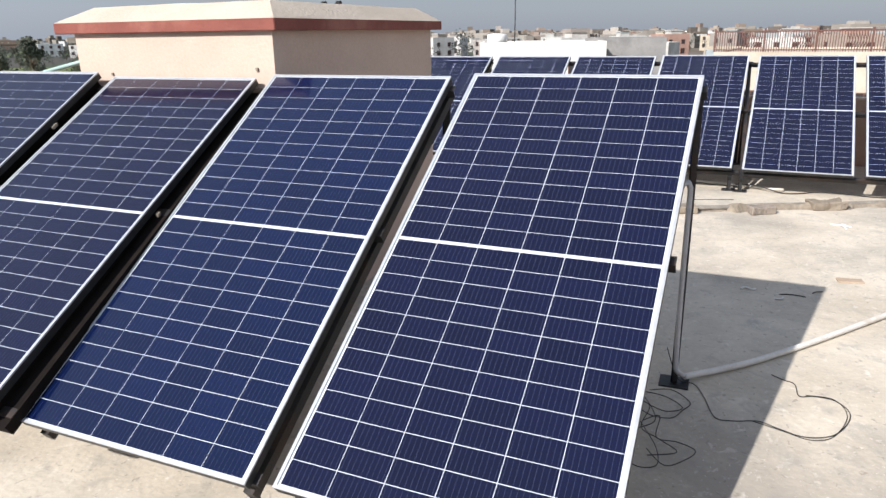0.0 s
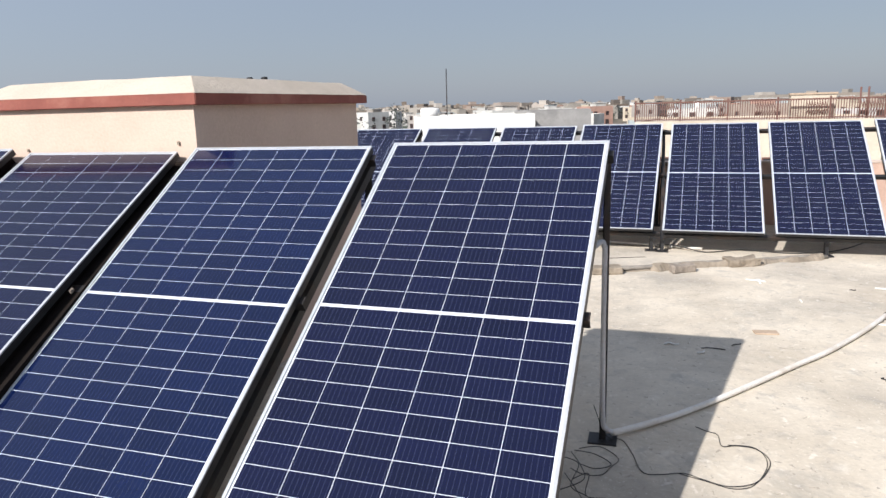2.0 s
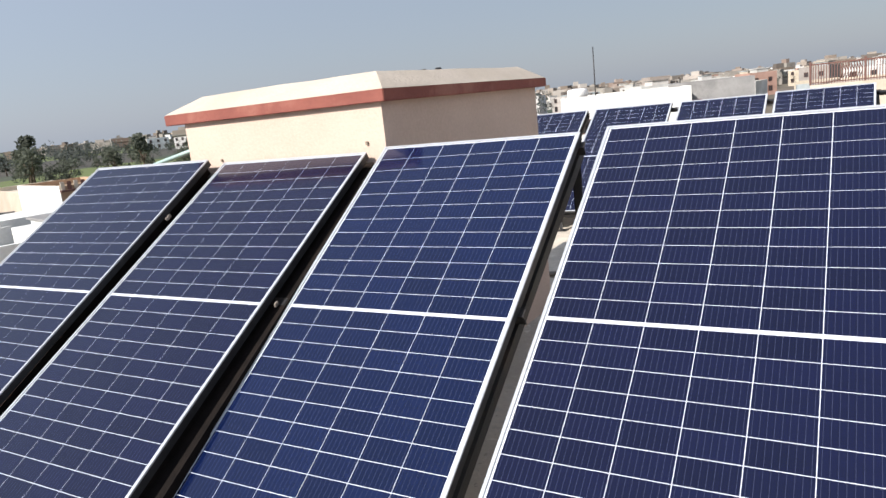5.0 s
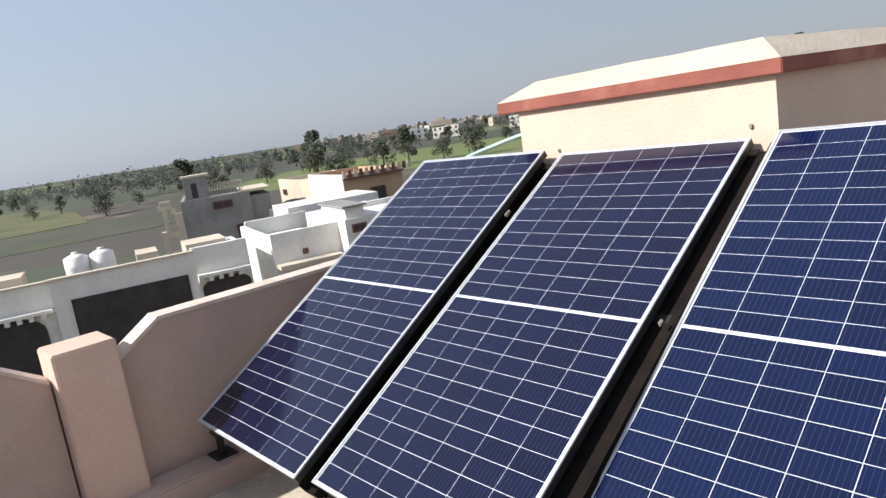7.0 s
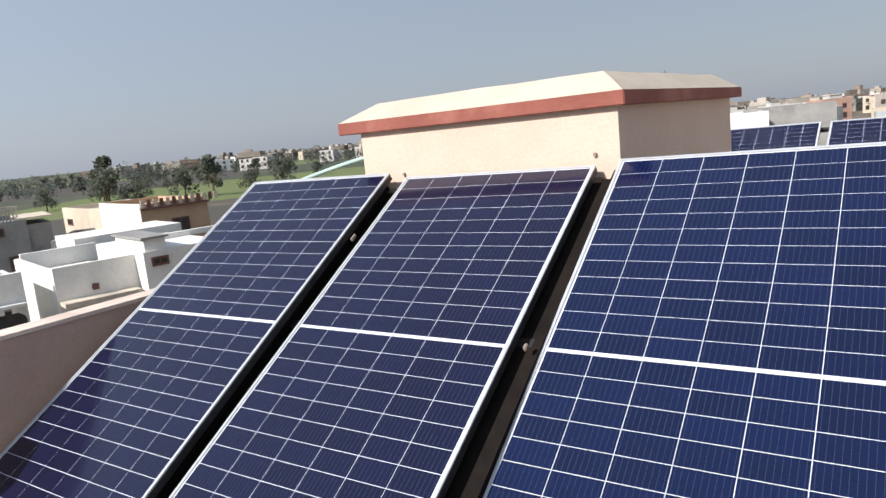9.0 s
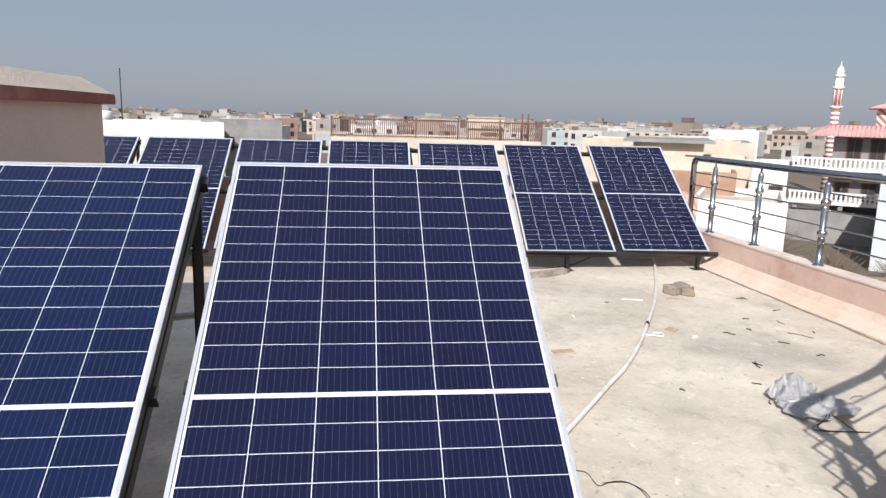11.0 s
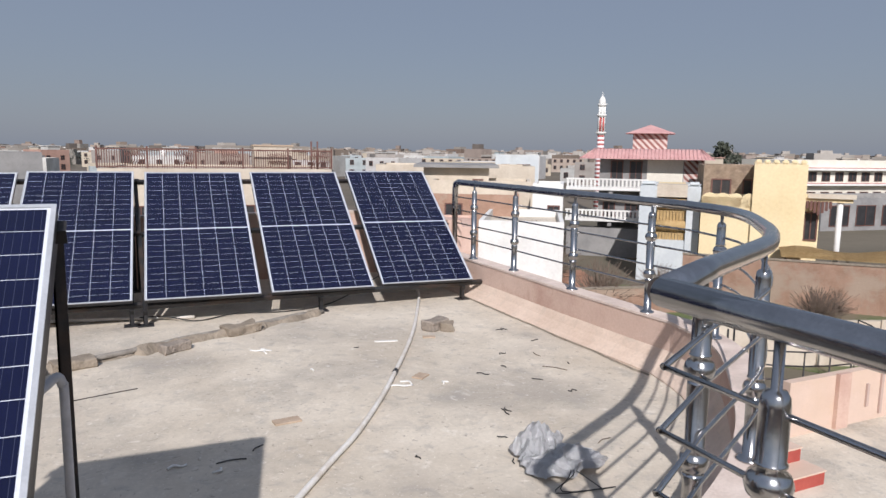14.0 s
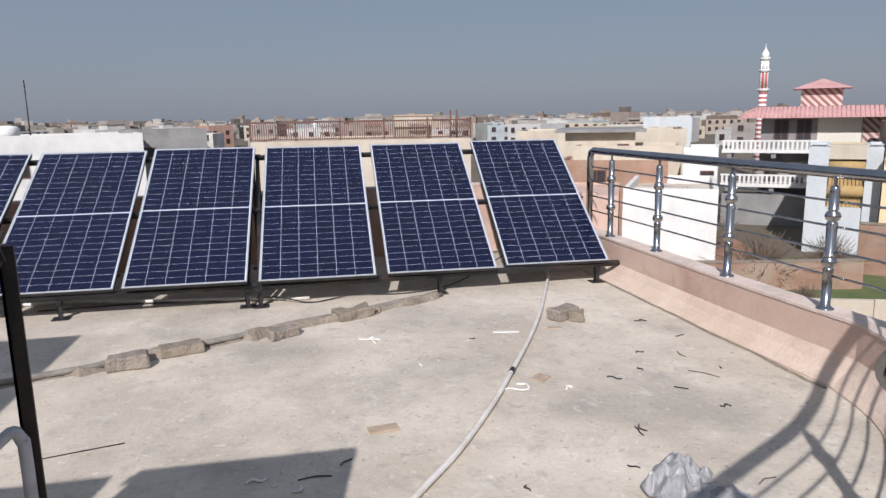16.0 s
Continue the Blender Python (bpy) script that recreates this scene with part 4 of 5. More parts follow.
# on and beside the shaft
hose = bmesh.new()
tube(hose, smooth_line([(-3.66, 1.05, 1.64), (-4.05, 1.0, 1.60), (-4.5, 0.75, 1.50), (-4.78, 0.50, 1.36), (-5.0, 0.25, 1.0), (-5.02, 0.2, 0.2), (-5.02, 0.2, GROUND + 0.01)], 7), 0.016, 8)
tagged(part("hose", hose, M_HOSE), "pale green hose from the shaft over the parapet", "hose")
for x, y in ((-2.88, 1.76), (-2.76, 1.78)):
    cm = thing("floodlight", "small grey floodlight on the shaft's roof", "floodlight", m=pose(x, y, 1.862, 0, 0, -20), group="floodlights on the shaft")
    bm = bmesh.new()
    tube(bm, [(0, 0, 0), (0, 0, 0.05)], 0.008, 8)
    part("bracket", bm, M_BLACK, cm)
    part("head", boxed(-0.03, 0.025, -0.015, 0.015, 0.04, 0.075, bev=0.006), M_BLACK, cm)
for x, y, z in ((-3.35, -0.02, 1.47), (-2.30, 0.05, 1.50)):
    bm = lump(int(-x * 10), 0.014, 0.014, 0.018, 2, 0.6)
    wt = tagged(part("mortar_dab", bm, M_CEMENT), "dab of mortar on the shaft wall", "mortar")
    wt.matrix_basis = pose(x, 0.03, z)
chip = tagged(part("wood_wedge", boxed(-0.006, 0.006, -0.012, 0.012, 0, 0.018, bev=0.003), M_STONE), "pale wooden wedge jammed between two panels", "wedge")
chip.matrix_basis = panel_pose(*NEAR[2]) @ pose(PANEL_W + 0.045, 1.07, -0.036)
chip2 = tagged(part("wood_wedge", boxed(-0.006, 0.006, -0.02, 0.02, 0, 0.018, bev=0.003), M_STONE), "pale wooden wedge jammed between two panels", "wedge")
chip2.matrix_basis = panel_pose(*NEAR[3]) @ pose(PANEL_W + 0.04, 1.62, -0.036)

# ---- terrace below the railing ----
bm = bmesh.new()
prism(bm, [(1.5, -5.0), (16.0, -5.0), (16.0, 4.0), (8.2, 4.0), (6.2, 5.2), (4.3, 3.0), (3.0, 0.2), (1.6, -0.9)], -2.25, -2.0)
structure("terrace_floor", bm, M_CONC, "cement terrace a half storey below the roof", "floor")
bm = bmesh.new()
prism(bm, [(1.6, -4.9), (15.9, -4.9), (15.9, 3.9), (8.3, 3.9), (6.2, 5.0), (4.4, 3.0), (3.1, 0.2), (1.7, -0.9)], GROUND, -2.251)
structure("terrace_body", bm, M_BEIGE, "plastered storey below the terrace", "wall")
ter = thing("terrace_parapet", "cream terrace parapet with narrow slots and pilasters", "parapet", kind="structure")
bm = boxed(7.9, 15.9, 3.80, 3.92, -2.0, -1.25)
part("wall", bm, M_CREAM, ter)
for x in (8.9, 10.9, 12.9, 14.9):
    part("pilaster", boxed(x - 0.12, x + 0.12, 3.74, 3.80, -2.0, -1.23), M_PINK, ter)
    for dx, h in ((0.55, 0.16), (0.85, 0.30), (1.15, 0.16)):
        part("slot", boxed(x + dx - 0.025, x + dx + 0.025, 3.77, 3.81, -1.62 - h, -1.62 + h), M_MAUVE, ter)
stair = thing("terrace_steps", "cream steps with brick-red risers up from the terrace", "steps", kind="structure")
for k in range(7):
    y = 2.75 + 0.28 * k
    part("step", boxed(6.35 - 0.05 * k, 7.2 - 0.05 * k, y, 4.9, -2.0 + 0.17 * k, -2.0 + 0.17 * (k + 1) - 0.02), M_RED, stair)
    part("tread", boxed(6.34 - 0.05 * k, 7.21 - 0.05 * k, y - 0.012, y + 0.30, -2.02 + 0.17 * (k + 1), -2.0 + 0.17 * (k + 1)), M_CREAM, stair)
low = thing("lower_railing", "dark iron railing curving along a lower roof", "railing", kind="structure")
arc = [(16.3 + 3.2 * math.cos(a), 11.5 - 3.0 * math.sin(a)) for a in [radians(20 + 12 * k) for k in range(12)]]
for z in (-3.0, -3.35, -3.7):
    bm = bmesh.new()
    tube(bm, [(x, y, z) for x, y in arc], 0.02, 6)
    part("bar", bm, M_BLACK, low)
for x, y in arc:
    bm = bmesh.new()
    tube(bm, [(x, y, GROUND), (x, y, -3.0)], 0.02, 6)
    part("baluster", bm, M_BLACK, low)

# ---- surroundings ----
M_CROP = surface("mustard_crop", (0.075, 0.08, 0.035), (0.115, 0.115, 0.042), 0.12, 0.95, 0, 0.3, 2)
bm = bmesh.new()
bmesh.ops.create_grid(bm, x_segments=40, y_segments=40, size=3500)
for v in bm.verts:
    v.co.z = GROUND
structure("ground", bm, M_LAND, "hazy plain of fields and bare earth round the town", "ground")


def patch(name, material, label, outline, z):
    bm = bmesh.new()
    prism(bm, outline, GROUND - 0.2, GROUND + z)
    return structure(name, bm, material, label, "ground")


patch("grass_plot", M_GRASS, "patchy grass plot strewn with rubbish", [(20, 11), (36, 14), (44, 24), (38, 27), (27, 21.5), (22, 27), (15, 20)], 0.03)
patch("red_earth_plot", M_EARTH, "bare red earth beside the houses", [(15, 22), (22, 25), (24, 30), (17, 31), (12, 27)], 0.05)
patch("crop_field", M_CROP, "bright yellow-green mustard field on the plain", [(-112, 11), (-150, 16), (-215, 26), (-210, 38), (-150, 33), (-112, 25)], 0.06)
M_SCRUB = surface("dry_scrub", (0.038, 0.045, 0.025), (0.065, 0.065, 0.042), 0.08, 0.95, 0, 0.4, 2, c3=(0.06, 0.07, 0.03), stain=0.8)
patch("scrub_field", M_SCRUB, "dull green scrub and stubble on the plain", [(-84, 2), (-111, 2), (-111, 26), (-90, 40), (-80, 24)], 0.04)
patch("lane", M_CONC, "pale dusty lane between the plots", [(10, 6), (40, 9), (40, 12), (18, 10.5), (10, 9)], 0.045)


def window(parent, x, y, z, w, h, facing="y-", grille=None):
    """A window set into a wall: frame with a dark pane behind it."""
    turn = {"y-": 0, "x+": 90, "y+": 180, "x-": 270}[facing]
    bm = bmesh.new()
    for x0, x1, z0, z1 in ((-w / 2, -w / 2 + 0.07, 0, h), (w / 2 - 0.07, w / 2, 0, h), (-w / 2 + 0.07, w / 2 - 0.07, 0, 0.07), (-w / 2 + 0.07, w / 2 - 0.07, h - 0.07, h), (-0.025, 0.025, 0.07, h - 0.07)):
        box(bm, x0, x1, -0.06, 0.03, z0, z1)
    fr = part("window", bm, grille or M_BROWNGRILLE, parent)
    fr.matrix_basis = pose(x, y, z, 0, 0, turn)
    part("pane", boxed(-w / 2 + 0.02, w / 2 - 0.02, -0.02, 0.02, 0.02, h - 0.02), M_DARK, fr)
    return fr


def house(label, m, w, d, h, wall, parapet=0.7, windows=(), category="house", mumty=None, wall_label="", name="house", group=""):
    """A flat-roofed house on the ground: walls with a parapet round the roof, windows, stair hut. Front faces -y."""
    o = thing(name, label, category, m=m, group=group)
    bm = bmesh.new()
    t = 0.2
    ring(bm, 0, w, 0, d, 0, h, t)
    part("wall", bm, wall, o, wall_label)
    part("roof", boxed(t, w - t, t, d - t, h - parapet - 0.2, h - parapet), M_CONC if parapet > 0.3 else wall, o)
    if mumty:
        x0, x1, y0, y1, hh = mumty
        part("stair_hut", boxed(x0, x1, y0, y1, h - parapet, h + hh), wall, o)
        part("hut_roof", boxed(x0 - 0.2, x1 + 0.2, y0 - 0.2, y1 + 0.2, h + hh, h + hh + 0.15), wall, o)
    for f, u, z, ww, hh in windows:
        if f == "y-":
            window(o, u, 0, z, ww, hh)
        elif f == "x+":
            window(o, w, u, z, ww, hh, "x+")
        elif f == "x-":
            window(o, 0, u, z, ww, hh, "x-")
    return o


def facing(p, q):
    """Pose on the ground whose x axis runs from p to q in plan."""
    return pose(p[0], p[1], GROUND, 0, 0, math.degrees(math.atan2(q[1] - p[1], q[0] - p[0])))


# yellow house and its pale blue neighbour
yh = thing("yellow_house", "yellow painted two-storey house with scalloped parapet", "house", m=facing((26.54, 23.77), (29.35, 20.55)))
part("wall", boxed(0, 2.3, 0, 6, 0, 4.6), M_YELLOW, yh)
part("tower_wall", boxed(2.3, 4.6, -0.15, 7, 0, 6.25), M_YELLOW, yh)
for k in range(4):
    bm = bmesh.new()
    lathe(bm, [(0.36, 0), (0.36, 0.24)], 16)
    bmesh.ops.rotate(bm, verts=bm.verts[:], matrix=Matrix.Rotation(radians(90), 3, "X"))
    bmesh.ops.translate(bm, verts=bm.verts[:], vec=(0.36 + 0.6 * k, 0.24, 4.44))
    part("scallop", bm, M_YELLOW, yh)
for k in range(6):
    part("merlon", boxed(2.32 + k * 0.39, 2.60 + k * 0.39, -0.15, 0.05, 6.251, 6.45, bev=0.05), M_YELLOW, yh)
part("balcony_slab", boxed(4.6, 6.6, 0.3, 4.5, 4.5, 4.68), M_YELLOW, yh)
part("balcony_parapet", boxed(4.7, 6.7, 0.15, 0.30, 4.681, 4.9), M_BEIGE, yh)
bm = bmesh.new()
tube(bm, [(6.1, 0.5, 0.0), (6.1, 0.5, 4.5)], 0.13, 12)
part("column", bm, M_WHITE, yh)
part("side_wall", boxed(4.6, 5.3, 0.8, 5, 0, 4.5), M_YELLOW, yh)
window(yh, 4.95, 0.8, 2.6, 0.6, 1.4)
bm = bmesh.new()
for k in range(7):
    box(bm, 4.65 + 0.16 * k, 4.77 + 0.16 * k, 0.20, 0.28, 4.20 - 0.10 * (3 - abs(k - 3)), 4.55)
part("hanging_trim", bm, M_BROWNGRILLE, yh)
bm = bmesh.new()
vs = []
for i in range(9):
    for j in range(7):
        u, v = i / 8, j / 6
        vs.append(bm.verts.new((3.6 + 5.2 * u, -3.2 + 3.0 * v, 2.25 + 0.35 * math.sin(math.pi * v) ** 0.6 * (0.6 + 0.4 * math.sin(u * 9)))))
for i in range(8):
    for j in range(6):
        bm.faces.new((vs[i * 7 + j], vs[(i + 1) * 7 + j], vs[(i + 1) * 7 + j + 1], vs[i * 7 + j + 1]))
bmesh.ops.solidify(bm, geom=bm.faces[:], thickness=0.08)
part("thatch_awning", bm, M_STRAW, yh, "straw-coloured thatch awning")
for x in (3.8, 6.2, 8.6):
    bm = bmesh.new()
    tube(bm, [(x, -3.0, 0), (x, -3.0, 2.2)], 0.06, 8)
    part("awning_pole", bm, M_BARK, yh)

bh = thing("pale_blue_house", "pale blue-grey house with a bamboo-blind balcony", "house", m=facing((25.04, 26.56), (27.25, 24.49)))
for x0, x1 in ((0, 0.85), (2.35, 3.0)):
    part("pier", boxed(x0, x1, 0, 6, 0, 5.0), M_PALEBLUE, bh)
    part("pier_top", boxed(x0, x1, -0.02, 0.3, 5.001, 5.25, bev=0.1), M_PALEBLUE, bh)
part("back_wall", boxed(0.85, 2.35, 1.2, 6, 0, 5.0), M_YELLOW, bh)
part("parapet", boxed(0.85, 2.35, 0, 1.2, 4.45, 5.1), M_BEIGE, bh)
for k in range(9):
    part("blind_slat", boxed(0.9 + 0.16 * k, 1.03 + 0.16 * k, 0.3, 0.36, 2.2, 4.0), M_STRAW, bh)
for z in (2.2, 3.35):
    bm = bmesh.new()
    tube(bm, [(0.86, 0.25, z + 0.75), (2.34, 0.25, z + 0.75)], 0.28, 10)
    part("rolled_blind", bm, M_STRAW, bh)
part("lower_wall", boxed(0.85, 2.35, 0.1, 1.2, 0, 2.2), M_PALEBLUE, bh)

# brick house behind the yellow one
house("brown brick house with carved parapet behind the yellow house", facing((28.7, 25.85), (31.4, 23.4)), 3.4, 6, 6.1, M_CARVED, 0.5, [("y-", 0.9, 4.1, 1.0, 1.3), ("y-", 2.4, 4.1, 0.9, 1.3)])


def brick_wall(p, q, h, label):
    """A garden wall of single bricks near its face, on the ground."""
    m = facing(p, q)
    L = math.hypot(q[0] - p[0], q[1] - p[1])
    o = thing("brick_wall", label, "wall", m=m, kind="structure")
    part("core", boxed(0, L, 0.02, 0.24, 0, h), M_BRICK, o)
    bm = bmesh.new()
    rr = random.Random(3)
    z = 0.0
    row = 0
    while z < h - 0.08:
        x = -0.12 * (row % 2)
        while x < L:
            dy = rr.uniform(0.0, 0.02)
            box(bm, max(x, 0) + 0.006, min(x + 0.24, L) - 0.006, dy - 0.01, 0.03, z + 0.006, z + 0.079)
            x += 0.24
        z += 0.085
        row += 1
    tagged(part("bricks", bm, M_BRICK, o), kind="stuff")
    part("coping", boxed(-0.02, L + 0.02, -0.03, 0.27, h, h + 0.06), M_CEMENT, o)
    return o


brick_wall((23.6, 21.8), (29.6, 15.2), 2.1, "weathered brown brick compound wall beside the grass")
brick_wall((29.6, 15.2), (45.0, 22.0), 2.1, "weathered brown brick compound wall along the plot")
brick_wall((14.5, 21.5), (21.8, 19.6), 1.1, "low crumbling red brick wall on bare earth")
plot = thing("boundary_wall", "long grey cement boundary wall with slots", "wall", m=facing((14.5, 14.5), (29.0, 8.5)), kind="structure")
part("wall", boxed(0, 24, 0, 0.18, 0, 1.5), M_BEIGE, plot)
for k in range(12):
    part("pier", boxed(2 * k, 2 * k + 0.25, -0.06, 0, 0, 1.55), M_BEIGE, plot)
    for dx in (1.05, 1.25):
        part("slot", boxed(2 * k + dx, 2 * k + dx + 0.06, -0.02, 0.01, 0.85, 1.25), M_DARK, plot)

# pink-roofed house with balconies
ph = thing("pink_roof_house", "cream house with pink tiled roof, striped walls and balconies", "house", m=facing((26.72, 35.41), (33.55, 29.47)))
part("wall", boxed(1.9, 8.2, 1.4, 8, 0, 6.3), M_GREYPL, ph)
part("upper_wall", boxed(4.9, 7.1, 1.36, 7, 4.0, 6.4), M_IVORY, ph)
part("lower_wall", boxed(0.0, 5.2, 0.25, 1.4, 0, 1.85), M_GREYPL, ph)
part("end_wall", boxed(7.15, 8.35, 1.38, 7, 3.5, 6.4), M_STRIPE, ph, "red and white slanted stripes")
bm = bmesh.new()
a = [bm.verts.new(p) for p in ((0.6, 0.2, 6.3), (8.9, 0.2, 6.3), (8.9, 8.5, 6.3), (0.6, 8.5, 6.3))]
b = [bm.verts.new(p) for p in ((1.5, 1.6, 6.95), (8.2, 1.6, 6.95), (8.2, 7.0, 6.95), (1.5, 7.0, 6.95))]
bm.faces.new(b)
bm.faces.new(a[::-1])
for i in range(4):
    bm.faces.new((a[i], a[(i + 1) % 4], b[(i + 1) % 4], b[i]))
rf = part("roof", bm, M_PINKTILE, ph, "pink tiled roof")
for k in range(36):
    bm = bmesh.new()
    x = 0.75 + k * 0.23
    tube(bm, [(x, 0.25, 6.36), (min(max(x, 1.55), 8.15), 1.6, 6.97)], 0.03, 6)
    part("roof_rib", bm, M_PINKTILE, rf)
part("cupola_wall", boxed(3.9, 6.1, 3.0, 5.0, 6.9, 7.98), M_STRIPE, ph, "red and white slanted stripes")
bm = bmesh.new()
base = [bm.verts.new(p) for p in ((3.4, 2.5, 7.98), (6.6, 2.5, 7.98), (6.6, 5.5, 7.98), (3.4, 5.5, 7.98))]
tip = bm.verts.new((5.0, 4.0, 8.6))
bm.faces.new(base[::-1])
for i in range(4):
    bm.faces.new((base[i], base[(i + 1) % 4], tip))
part("cupola_roof", bm, M_PINKTILE, ph, "pink pyramid roof")
for z in (2.5, 4.5):
    bal = part("balcony", boxed(-0.1, 5.0, 0.0, 1.5, z - 0.2, z), M_WHITE, ph)
    part("top_rail", boxed(-0.1, 5.0, 0.0, 0.12, z + 0.45, z + 0.55), M_WHITE, bal)
    for k in range(21):
        part("baluster", boxed(-0.05 + 0.245 * k, 0.07 + 0.245 * k, 0.02, 0.10, z, z + 0.45), M_WHITE, bal)
    for x in (0.2, 2.6, 4.7):
        part("bracket", boxed(x, x + 0.25, 0.1, 1.4, z - 0.5, z - 0.2), M_GREYPL, bal)
for x, z in ((2.6, 2.3), (4.0, 2.3), (3.0, 4.9), (4.2, 4.9)):
    window(ph, x, 1.4, z, 0.8, 1.3)
    part("awning", boxed(x - 0.5, x + 0.5, 0.95, 1.4, z + 1.35, z + 1.43), M_BEIGE, ph)

# minaret
mi = thing("minaret", "slim white and red ringed minaret with a dome", "minaret", m=pose(49.1, 61.1, GROUND))
bm = bmesh.new()
lathe(bm, [(0.52, 0), (0.48, 6.3), (0.40, 6.8), (0.38, 8.85)], 14)
part("shaft", bm, M_MINRING, mi, "red and white rings")
for z, r in ((8.85, 0.60), (10.75, 0.56), (11.9, 0.52)):
    bm = bmesh.new()
    lathe(bm, [(r * 0.6, z - 0.25), (r, z), (r, z + 0.12), (r * 0.7, z + 0.14)], 14)
    part("gallery", bm, M_WHITE, mi)
bm = bmesh.new()
lathe(bm, [(0.36, 8.99), (0.34, 10.55)], 12)
part("upper_shaft", bm, M_MINCOL, mi, "red panelled drum")
for k in range(6):
    a = k * math.pi / 3
    bm = bmesh.new()
    tube(bm, [(0.36 * math.cos(a), 0.36 * math.sin(a), 8.99), (0.35 * math.cos(a), 0.35 * math.sin(a), 11.7)], 0.07, 6)
    part("pillar", bm, M_WHITE, mi)
bm = bmesh.new()
lathe(bm, [(0.34, 10.89), (0.34, 11.7)], 12)
part("lantern", bm, M_WHITE, mi)
bm = bmesh.new()
lathe(bm, [(0.34, 12.03), (0.38, 12.2), (0.35, 12.45), (0.24, 12.68), (0.1, 12.85), (0.04, 12.95), (0.02, 13.35)], 14)
part("dome", bm, M_WHITE, mi)

# houses seen past the railing
house("whitewashed low house with plain walls", facing((15.3, 26.2), (18.5, 24.1)), 3.9, 7, 3.5, M_WHITE, 0.4, [("x+", 2.0, 1.2, 0.9, 1.0)])
house("whitewashed two-storey house with a small window", facing((21.5, 31.4), (22.9, 30.4)), 1.7, 4, 4.9, M_WHITE, 0.4, [("y-", 1.2, 3.2, 0.7, 0.5)])
house("beige house with a plain flat roof", facing((17.5, 36.5), (22.5, 33.5)), 6.0, 5, 4.9, M_BEIGE, 0.4, [("y-", 1.5, 3.0, 0.8, 0.8), ("y-", 4.2, 3.0, 0.8, 0.8)])
house("low house with a dull pink roof", facing((12.4, 27.5), (15.2, 26.0)), 3.0, 6, 3.2, M_PINK, 0.1)
house("brick house with bare walls beside the plot", facing((15.4, 33.6), (20.6, 30.6)), 5.6, 4, 4.3, M_BRICK, 0.7, [("y-", 2.0, 2.8, 1.0, 1.0)])
sh = house("beige concrete house with a jutting roof slab", facing((18.13, 39.12), (21.87, 37.28)), 4.2, 7, 5.6, M_BEIGE, 0.1, [("y-", 3.5, 4.2, 0.7, 0.7)])
part("roof_slab", boxed(-0.6, 4.8, -0.7, 7.6, 5.61, 5.8), M_GREYPL, sh)
house("long beige house with plain parapet", facing((19.5, 52), (32, 46)), 13, 8, 5.5, M_BEIGE, 0.6, [("y-", 2 + 3 * k, 3, 1.1, 1.2) for k in range(4)])
house("pale blue house with flat roof", facing((41.9, 71.9), (45.9, 69.5)), 5.2, 8, 6.3, M_PALEBLUE, 0.4, [("y-", 1.2, 4.4, 1.0, 0.8), ("y-", 3.4, 4.4, 1.6, 0.8)])
ch = house("long cream building with red-striped ledges", facing((76.0, 58.0), (95.0, 55.0)), 26, 9, 6.15, M_IVORY, 0.5, [("y-", 1.2 + 2.1 * k, 3.5, 1.3, 1.2) for k in range(12)] + [("y-", 1.2 + 2.1 * k, 0.6, 1.3, 1.6) for k in range(12)])
for z in (3.0, 4.9):
    part("ledge", boxed(-0.3, 26.3, -0.8, 0, z, z + 0.35), M_WHITE, ch)
    part("stripe", boxed(-0.3, 26.3, -0.82, -0.8, z + 0.28, z + 0.36), M_MINCOL, ch)
house("grey house with a dark verandah at the plot's edge", facing((57, 39.5), (70, 37.5)), 16, 6, 3.0, M_GREYPL, 0.4, [("y-", 2 + 3 * k, 0.4, 2.2, 1.9) for k in range(5)])

# rooftop with brown lattice railing
rh = house("house with a brown lattice railing round its roof", facing((-0.65, 37.88), (11.26, 36.3)), 12, 10, 5.75, M_BEIGE, 0.1, [("y-", 2 + 2.6 * k, 2.4, 1.2, 1.4) for k in range(4)])
rh.matrix_basis = pose(0, 0, -0.22) @ rh.matrix_basis
fence = part("lattice_railing", boxed(0, 12, 0.02, 0.08, 6.72, 6.80), M_BROWNGRILLE, rh, "brown iron lattice railing")
part("bottom_rail", boxed(0, 12, 0.02, 0.08, 5.82, 5.87), M_BROWNGRILLE, fence)
for k in range(101):
    x = 0.12 * k
    bm = bmesh.new()
    box(bm, x - 0.02, x + 0.02, 0.03, 0.07, 5.75, 6.72)
    if k % 20 == 0:
        box(bm, x - 0.05, x + 0.05, 0.0, 0.1, 5.75, 6.9)
    elif k % 20 > 11:
        tube(bm, [(x - 0.12, 0.05, 5.9), (x, 0.05, 6.3), (x - 0.12, 0.05, 6.65)], 0.02, 4)
    part("baluster", bm, M_BROWNGRILLE, fence)
part("tank_hut", boxed(7.8, 9.9, 0.6, 2.8, 5.75, 6.98), M_BEIGE, rh)
part("hut_band", boxed(7.75, 9.95, 0.55, 2.85, 6.981, 7.08), M_BROWN, rh)
for x in (11.0, 11.35):
    bm = bmesh.new()
    tube(bm, [(x, 1, 5.7), (x, 1, 7.3)], 0.05, 6)
    part("stub_column", bm, M_BROWNGRILLE, rh)

